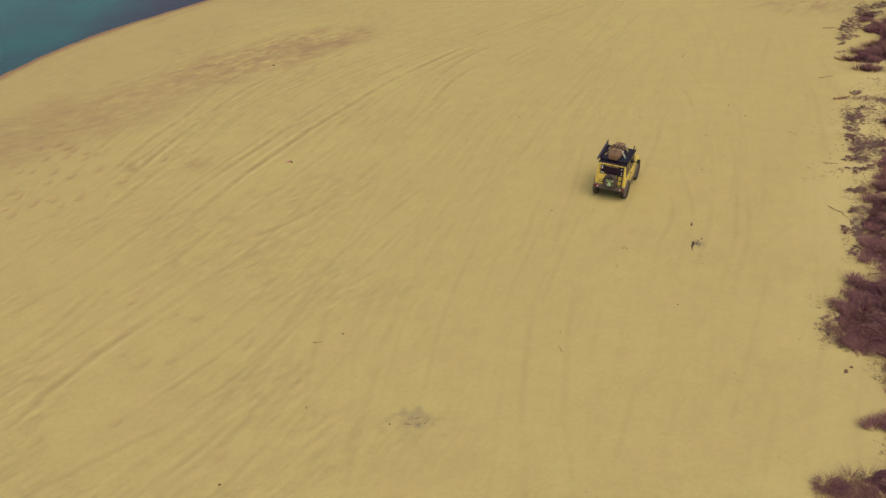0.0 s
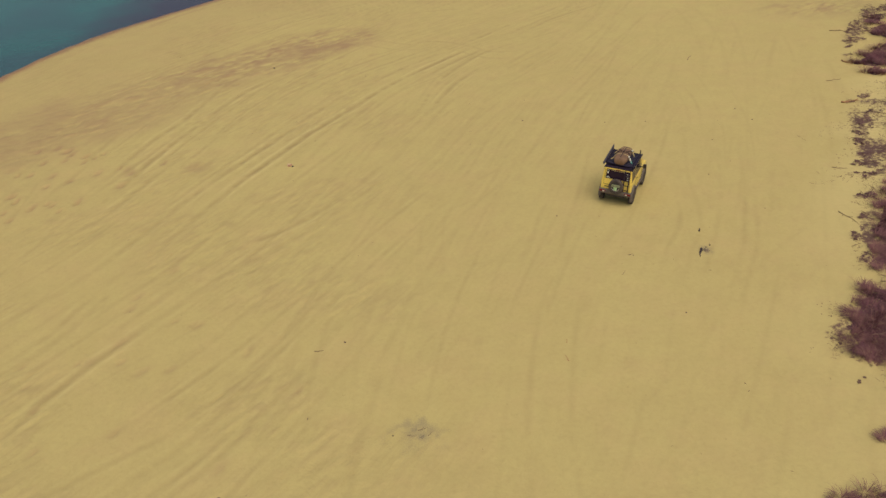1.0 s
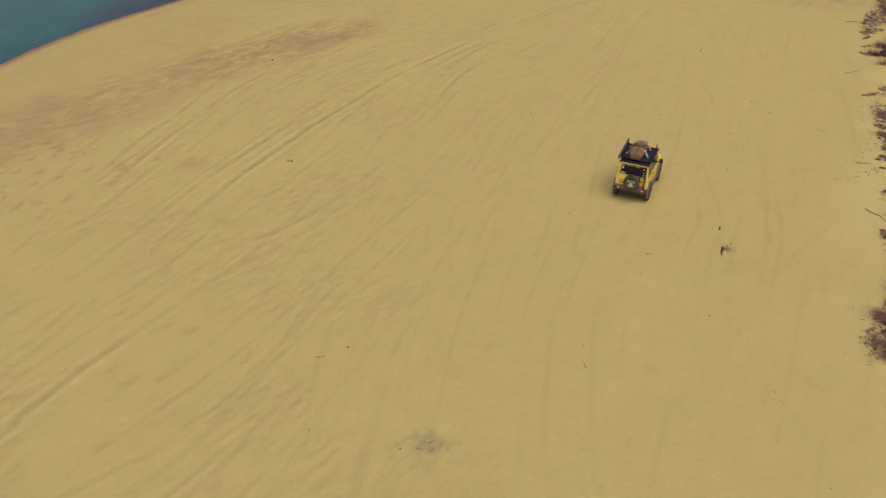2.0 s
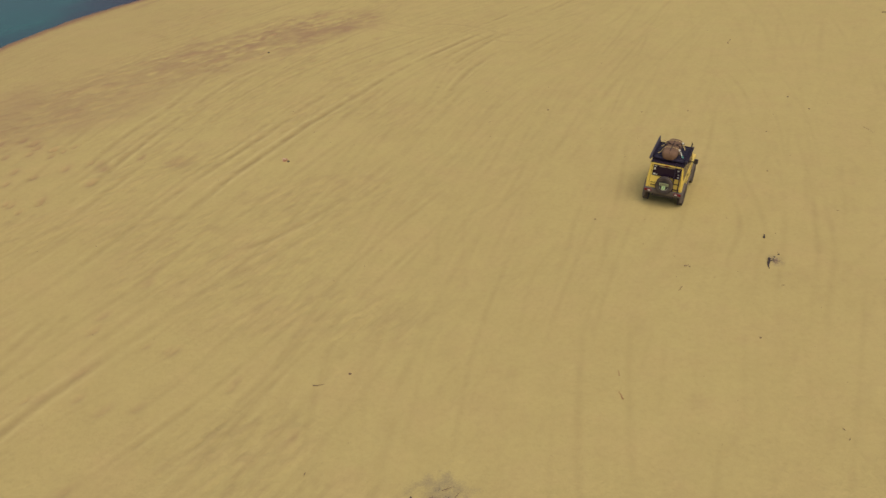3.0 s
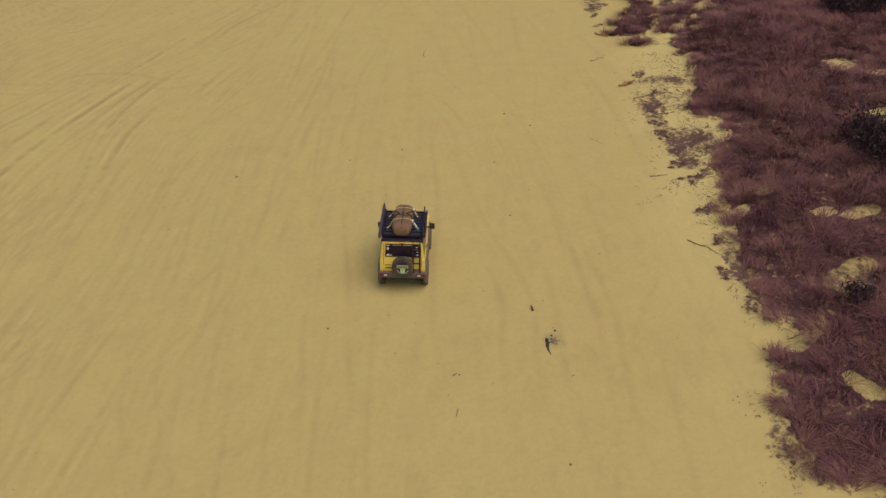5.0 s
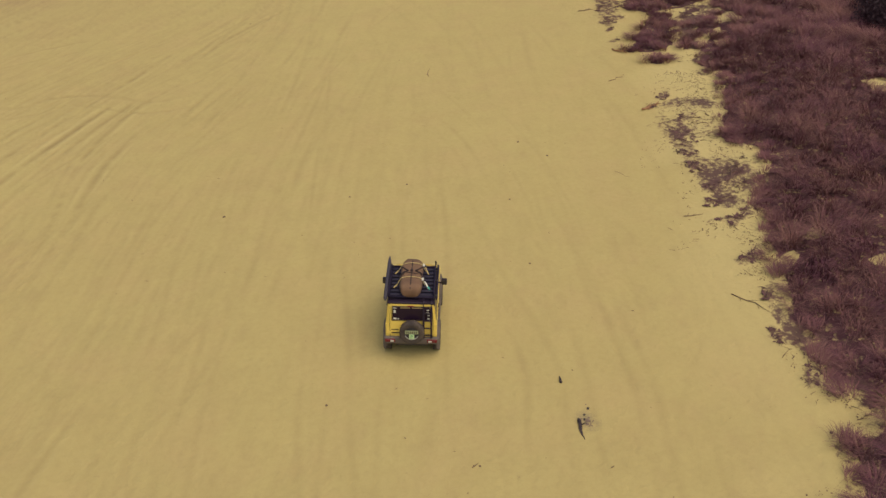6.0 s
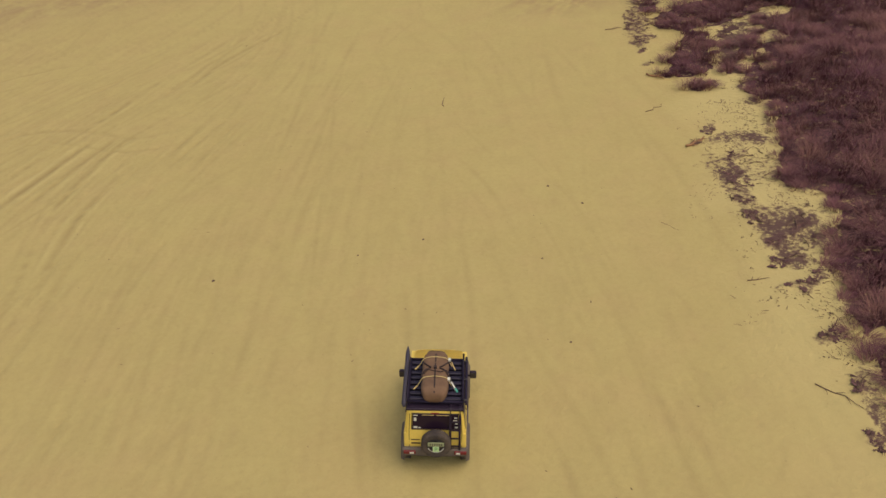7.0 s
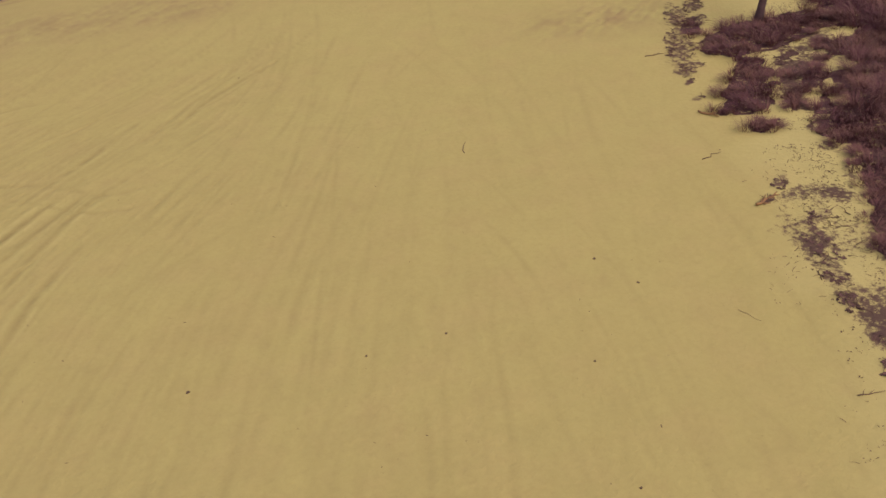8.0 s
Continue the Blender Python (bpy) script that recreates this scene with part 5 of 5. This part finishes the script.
    part("badge", box(bmesh.new(), -0.56, -0.34, 0.060, 0.078, 0.80, 0.835, 0.004), M_SEAM, car, "dark lettering bar on the tailgate")
    part("grab_recess", box(bmesh.new(), -0.57, -0.36, 0.066, 0.080, 0.905, 0.925, 0.004), M_SEAM, car)
    # bumpers and lamps
    rear = box(bmesh.new(), -0.79, 0.79, -0.02, 0.20, 0.50, 0.705, 0.045)
    bumper = part("rear_bumper", rear, M_PLASTIC, car, "dusty grey plastic rear bumper")
    for side in (-1, 1):
        lamp = part("tail_lamp", box(bmesh.new(), side * 0.60 - 0.145, side * 0.60 + 0.145, -0.045, 0.02, 0.585, 0.672, 0.012), M_RED, bumper, "red tail lamp set in the bumper")
        part("lens", box(bmesh.new(), side * 0.545 - 0.05, side * 0.545 + 0.05, -0.052, -0.03, 0.595, 0.645, 0.006), M_LENS, bumper, "clear reversing lamp")
    part("front_bumper", box(bmesh.new(), -0.79, 0.79, 3.22, 3.44, 0.44, 0.68, 0.05), M_PLASTIC, car, "grey plastic front bumper")
    grille = part("grille", box(bmesh.new(), -0.60, 0.60, 3.33, 3.365, 0.70, 0.94, 0.01), M_PLASTIC, car, "dark grille with upright slots")
    for k in range(5):
        part("slot", box(bmesh.new(), -0.24 + 0.12 * k - 0.03, -0.24 + 0.12 * k + 0.03, 3.36, 3.372, 0.74, 0.90, 0.004), M_BLACK, grille)
    for side in (-1, 1):
        part("headlight", lathe(bmesh.new(), [(0.10, -0.02), (0.10, 0.03), (0.08, 0.045), (0.001, 0.055)], (side * 0.47, 3.36, 0.82), "y", 20), M_LENS, car, "round clear headlight", True)
    # flares over the wheels
    for side in (-1, 1):
        for y in AXLES:
            flare = bmesh.new()
            rings = []
            for a in np.linspace(radians(-8), radians(188), 17):
                c, s = math.cos(a), math.sin(a)
                rings.append([flare.verts.new((side * x, y + r * c, WHEEL_R + r * s)) for x, r in ((0.70, 0.425), (0.815, 0.415), (0.825, 0.435), (0.815, 0.475), (0.735, 0.515))])
            for a, b in zip(rings, rings[1:]):
                for k in range(4):
                    flare.faces.new((a[k], a[k + 1], b[k + 1], b[k]))
            part("wheel_flare", flare, M_PLASTIC, car, "dusty grey plastic wheel flare", True)
    chassis = box(bmesh.new(), -0.45, 0.45, 0.15, 3.25, 0.34, 0.60, 0.02)
    for y in AXLES:
        tube(chassis, [(-0.62, y, WHEEL_R), (0.62, y, WHEEL_R)], 0.05, 8)
    part("chassis", chassis, M_STEEL, car, "dark chassis and axles")
    for y in AXLES:
        for side in (-1, 1):
            wheel(car, "wheel", (side * TRACK, y, WHEEL_R - 0.012), "x", side)
    # spare wheel on the tailgate with the plate over its hub
    spare = wheel(car, "spare_wheel", (0.03, -0.07, 0.935), "y", -1)
    spare.scale = (1.02, 1.0, 0.98)
    plate = part("number_plate", box(bmesh.new(), -0.185, 0.185, -0.128, -0.112, 0.025, 0.135, 0.004), M_PLATE, spare, "dull green-grey number plate with dark bars")
    for k in range(6):
        x = -0.13 + 0.052 * k
        part("character_bar", box(bmesh.new(), x - 0.010, x + 0.010, -0.133, -0.126, 0.052, 0.108), M_SEAM, spare)
    part("plate_bracket", tube(bmesh.new(), [(0.185 * math.cos(a), -0.11, 0.02 + 0.165 * math.sin(a)) for a in np.linspace(0.35, math.pi - 0.35, 9)], 0.009, 6), M_STEEL, spare)
    part("plate_bracket", tube(bmesh.new(), [(0.185 * math.cos(a), -0.11, 0.02 + 0.185 * math.sin(a)) for a in np.linspace(-0.35, 0.35 - math.pi, 9)], 0.009, 6), M_LENS, spare)
    part("learner_plate", box(bmesh.new(), -0.072, 0.072, -0.140, -0.126, -0.125, 0.02, 0.004), M_GREEN, spare, "pale green square plate with a green letter P")
    letter = bpy.data.curves.new("letter", "FONT")
    letter.body, letter.size, letter.extrude, letter.align_x, letter.align_y = "P", 0.15, 0.002, "CENTER", "CENTER"
    letter.materials.append(M_LETTER)
    sign = new("letter", letter)
    sign.parent, sign.matrix_basis = spare, pose(0, -0.143, -0.052, 90, 0, 0)
    # ladder on the tailgate
    ladder = new("ladder")
    ladder.parent = car
    tagged(ladder, "black tubular rear ladder")
    for x in (0.36, 0.58):
        part("rail", tube(bmesh.new(), [(x, 0.02, 0.70), (x, 0.005, 0.78), (x, 0.015, 1.06), (x, 0.075, 1.60), (x, 0.15, 1.74), (x, 0.28, 1.76)], 0.027, 8), M_BLACK, ladder, smooth=True)
    for z in (0.80, 1.02, 1.24, 1.46):
        y = 0.008 + max(0, z - 1.06) * 0.11
        part("rung", tube(bmesh.new(), [(0.36, y, z), (0.58, y, z)], 0.02, 8), M_BLACK, ladder, smooth=True)
    # mirrors
    for side in (-1, 1):
        mirror = part("mirror", box(bmesh.new(), side * 0.89 - 0.085, side * 0.89 + 0.085, 2.10, 2.20, 1.08, 1.27, 0.03), M_BLACK, car, "black door mirror")
        part("mirror_glass", box(bmesh.new(), side * 0.89 - 0.065, side * 0.89 + 0.065, 2.092, 2.100, 1.10, 1.25, 0.004), M_STEEL, mirror)
        part("mirror_arm", tube(bmesh.new(), [(side * 0.72, 2.17, 1.13), (side * 0.82, 2.16, 1.13)], 0.025, 8), M_BLACK, mirror)
    # roof rack
    rack = new("roof_rack")
    rack.parent = car
    tagged(rack, "black steel roof rack with cross slats")
    for side in (-1, 1):
        part("side_rail", box(bmesh.new(), side * 0.635 - 0.03, side * 0.635 + 0.03, 0.30, 1.84, 1.77, 1.85, 0.02), M_RACK, rack)
        part("top_rail", tube(bmesh.new(), [(side * 0.64, 0.32, 1.84), (side * 0.64, 0.36, 1.93), (side * 0.64, 1.76, 1.93), (side * 0.64, 1.82, 1.86)], 0.018, 8), M_RACK, rack, smooth=True)
        for y in (0.34, 1.0, 1.70):
            part("foot", box(bmesh.new(), side * 0.61 - 0.025, side * 0.61 + 0.025, y - 0.04, y + 0.04, 1.70, 1.785, 0.008), M_RACK, rack)
    for y in (0.31, 1.85):
        part("end_bar", tube(bmesh.new(), [(-0.64, y, 1.81), (0.64, y, 1.81)], 0.032, 8), M_RACK, rack, smooth=True)
    for k in range(8):
        y = 0.43 + 0.184 * k
        part("slat", box(bmesh.new(), -0.605, 0.605, y - 0.055, y + 0.055, 1.785, 1.826, 0.02), M_SLAT, rack)
    part("upright", tube(bmesh.new(), [(0.645, 1.78, 1.84), (0.65, 1.81, 2.00), (0.64, 1.78, 2.03)], 0.022, 8), M_RACK, rack, "short black post at the rack's corner", True)
    bar = part("side_bar", tube(bmesh.new(), [(0.715, 0.24, 1.79), (0.715, 0.30, 1.83), (0.72, 1.70, 1.84), (0.715, 1.95, 1.80), (0.70, 2.12, 1.66)], [0.02, 0.036, 0.036, 0.032, 0.014], 10), M_RACK, rack, "long dark bar along the rack's side", True)
    for y in (0.32, 1.05, 1.72):
        part("clamp", box(bmesh.new(), 0.655, 0.755, y - 0.025, y + 0.025, 1.80, 1.882, 0.008), M_STEEL, bar)
    # awning in its long bag along the left of the rack
    awning = bmesh.new()
    line = [(-0.715, 0.12, 1.80), (-0.715, 0.17, 1.845), (-0.715, 0.6, 1.86), (-0.72, 1.4, 1.87), (-0.725, 1.93, 1.88), (-0.727, 2.06, 1.93), (-0.727, 2.13, 1.98)]
    tube(awning, line, [0.02, 0.052, 0.058, 0.058, 0.055, 0.035, 0.008], 10)
    bag = part("awning_bag", awning, M_BAG, car, "long black awning bag along the rack", True)
    for y in (0.35, 1.0, 1.65):
        part("bracket", box(bmesh.new(), -0.68, -0.655, y - 0.03, y + 0.03, 1.80, 1.87, 0.006), M_STEEL, bag)
    return car


def build_swag():
    """A rolled canvas swag lashed on the rack; built about its own base."""
    swag = new("swag")
    swag.matrix_basis = CAR_POSE @ pose(-0.02, 0.27, 1.826) @ Matrix.Diagonal((1.04, 0.88, 1, 1))
    tagged(swag, "brown canvas swag strapped on the roof rack", "swag")
    body, rings = bmesh.new(), []
    stations = ((0.0, 0.17, 0.17), (0.015, 0.225, 0.23), (0.10, 0.262, 0.27), (0.22, 0.292, 0.29), (0.45, 0.312, 0.30), (0.60, 0.298, 0.275), (0.66, 0.294, 0.270), (0.85, 0.316, 0.305), (1.02, 0.296, 0.27), (1.2, 0.308, 0.295), (1.40, 0.292, 0.270), (1.46, 0.290, 0.268), (1.62, 0.272, 0.27), (1.82, 0.205, 0.225), (1.87, 0.15, 0.16))

    def skin(y, a):
        ys = [s[0] for s in stations]
        w, h = np.interp(y, ys, [s[1] for s in stations]), np.interp(y, ys, [s[2] for s in stations])
        c, s = math.cos(a), math.sin(a)
        return Vector((w * abs(c) ** 0.6 * (1 if c > 0 else -1), y, h * 0.5 + h * 0.5 * abs(s) ** 0.6 * (1 if s > 0 else -1)))

    for y, w, h in stations:
        ring = []
        for k in range(22):
            p = skin(y, 2 * math.pi * k / 22)
            p += 0.012 * noise.noise_vector(p * 7) + 0.010 * noise.noise_vector(p * 19)
            p.z = max(p.z, 0.0)
            ring.append(body.verts.new(p))
        rings.append(ring)
    for a, b in zip(rings, rings[1:]):
        for k in range(22):
            body.faces.new((a[k], a[(k + 1) % 22], b[(k + 1) % 22], b[k]))
    body.faces.new(rings[0]), body.faces.new(rings[-1])
    part("canvas_bag", body, M_CANVAS, swag, "bulging brown canvas bag", True)

    def over(points, lift=0.012):
        """A line over the bag from (y, degrees round from its right side)."""
        out = []
        for (y0, a0), (y1, a1) in zip(points, points[1:]):
            for s in np.linspace(0, 1, 7, endpoint=False):
                p = skin(y0 + (y1 - y0) * s, radians(a0 + (a1 - a0) * s))
                out.append(p + Vector((p.x, 0, p.z - 0.14)).normalized() * lift)
        return out

    part("zip", strip(bmesh.new(), over([(0.02, 90), (1.85, 90)]), 0.030), M_SEAM, swag, "dark zip along the bag")
    for y, a in ((1.36, 168), (1.36, 12), (0.68, 168), (0.68, 12)):
        sign = 1 if a > 90 else -1
        part("dark_strap", tube(bmesh.new(), over([(y, a), (y + (0.98 - y) * 0.45, 90 + sign * 42), (0.98, 90 + sign * 2)], 0.016), 0.018, 6), M_SEAM, swag)
    part("knot", box(bmesh.new(), -0.035, 0.035, 0.94, 1.03, 0.27, 0.325, 0.012), M_SEAM, swag)
    for y in (0.60, 1.42):
        line = [Vector((-0.47, y - 0.12, 0.01)), Vector((-0.40, y - 0.05, 0.05))] + over([(y - 0.01, 158), (y + 0.03, 90), (y, 25)], 0.018) + [Vector((0.37, y - 0.03, 0.06))]
        strap = part("strap", strip(bmesh.new(), line, 0.026, 0.005), M_STRAP, swag, "yellow webbing strap with a ratchet")
        part("ratchet", box(bmesh.new(), 0.285, 0.345, y - 0.05, y + 0.06, 0.20, 0.25, 0.01), M_WHITE, strap, "pale ratchet buckle")
        part("ratchet_handle", box(bmesh.new(), 0.33, 0.37, y + 0.02, y + 0.11, 0.17, 0.20, 0.008), M_STEEL, strap)
        part("strap_end", strip(bmesh.new(), [(-0.40, y - 0.05, 0.07), (-0.46, y - 0.10, 0.03), (-0.48, y - 0.13, 0.015)], 0.026, 0.008), M_STRAP, strap, "loose pale strap end")
    part("cord", tube(bmesh.new(), over([(0.80, 150), (0.74, 125), (0.86, 105), (0.78, 80), (0.88, 55), (0.80, 30)], 0.022), 0.009, 5), M_SEAM, swag, "thin dark cord across the bag")
    part("strap_tail", strip(bmesh.new(), [(0.36, 0.57, 0.18), (0.41, 0.53, 0.12), (0.45, 0.48, 0.06), (0.47, 0.44, 0.02)], 0.04, 0.008), M_WHITE, swag, "loose pale strap end")
    part("strap_tail", strip(bmesh.new(), [(0.46, 0.47, 0.07), (0.49, 0.41, 0.05), (0.51, 0.38, 0.02)], 0.045, 0.012), M_TEAL, swag, "loose teal strap end")
    part("strap_tail", strip(bmesh.new(), [(0.36, 1.40, 0.18), (0.40, 1.35, 0.10), (0.45, 1.29, 0.02)], 0.026, 0.008), M_STRAP, swag, "loose pale strap end")


build_car()
build_swag()
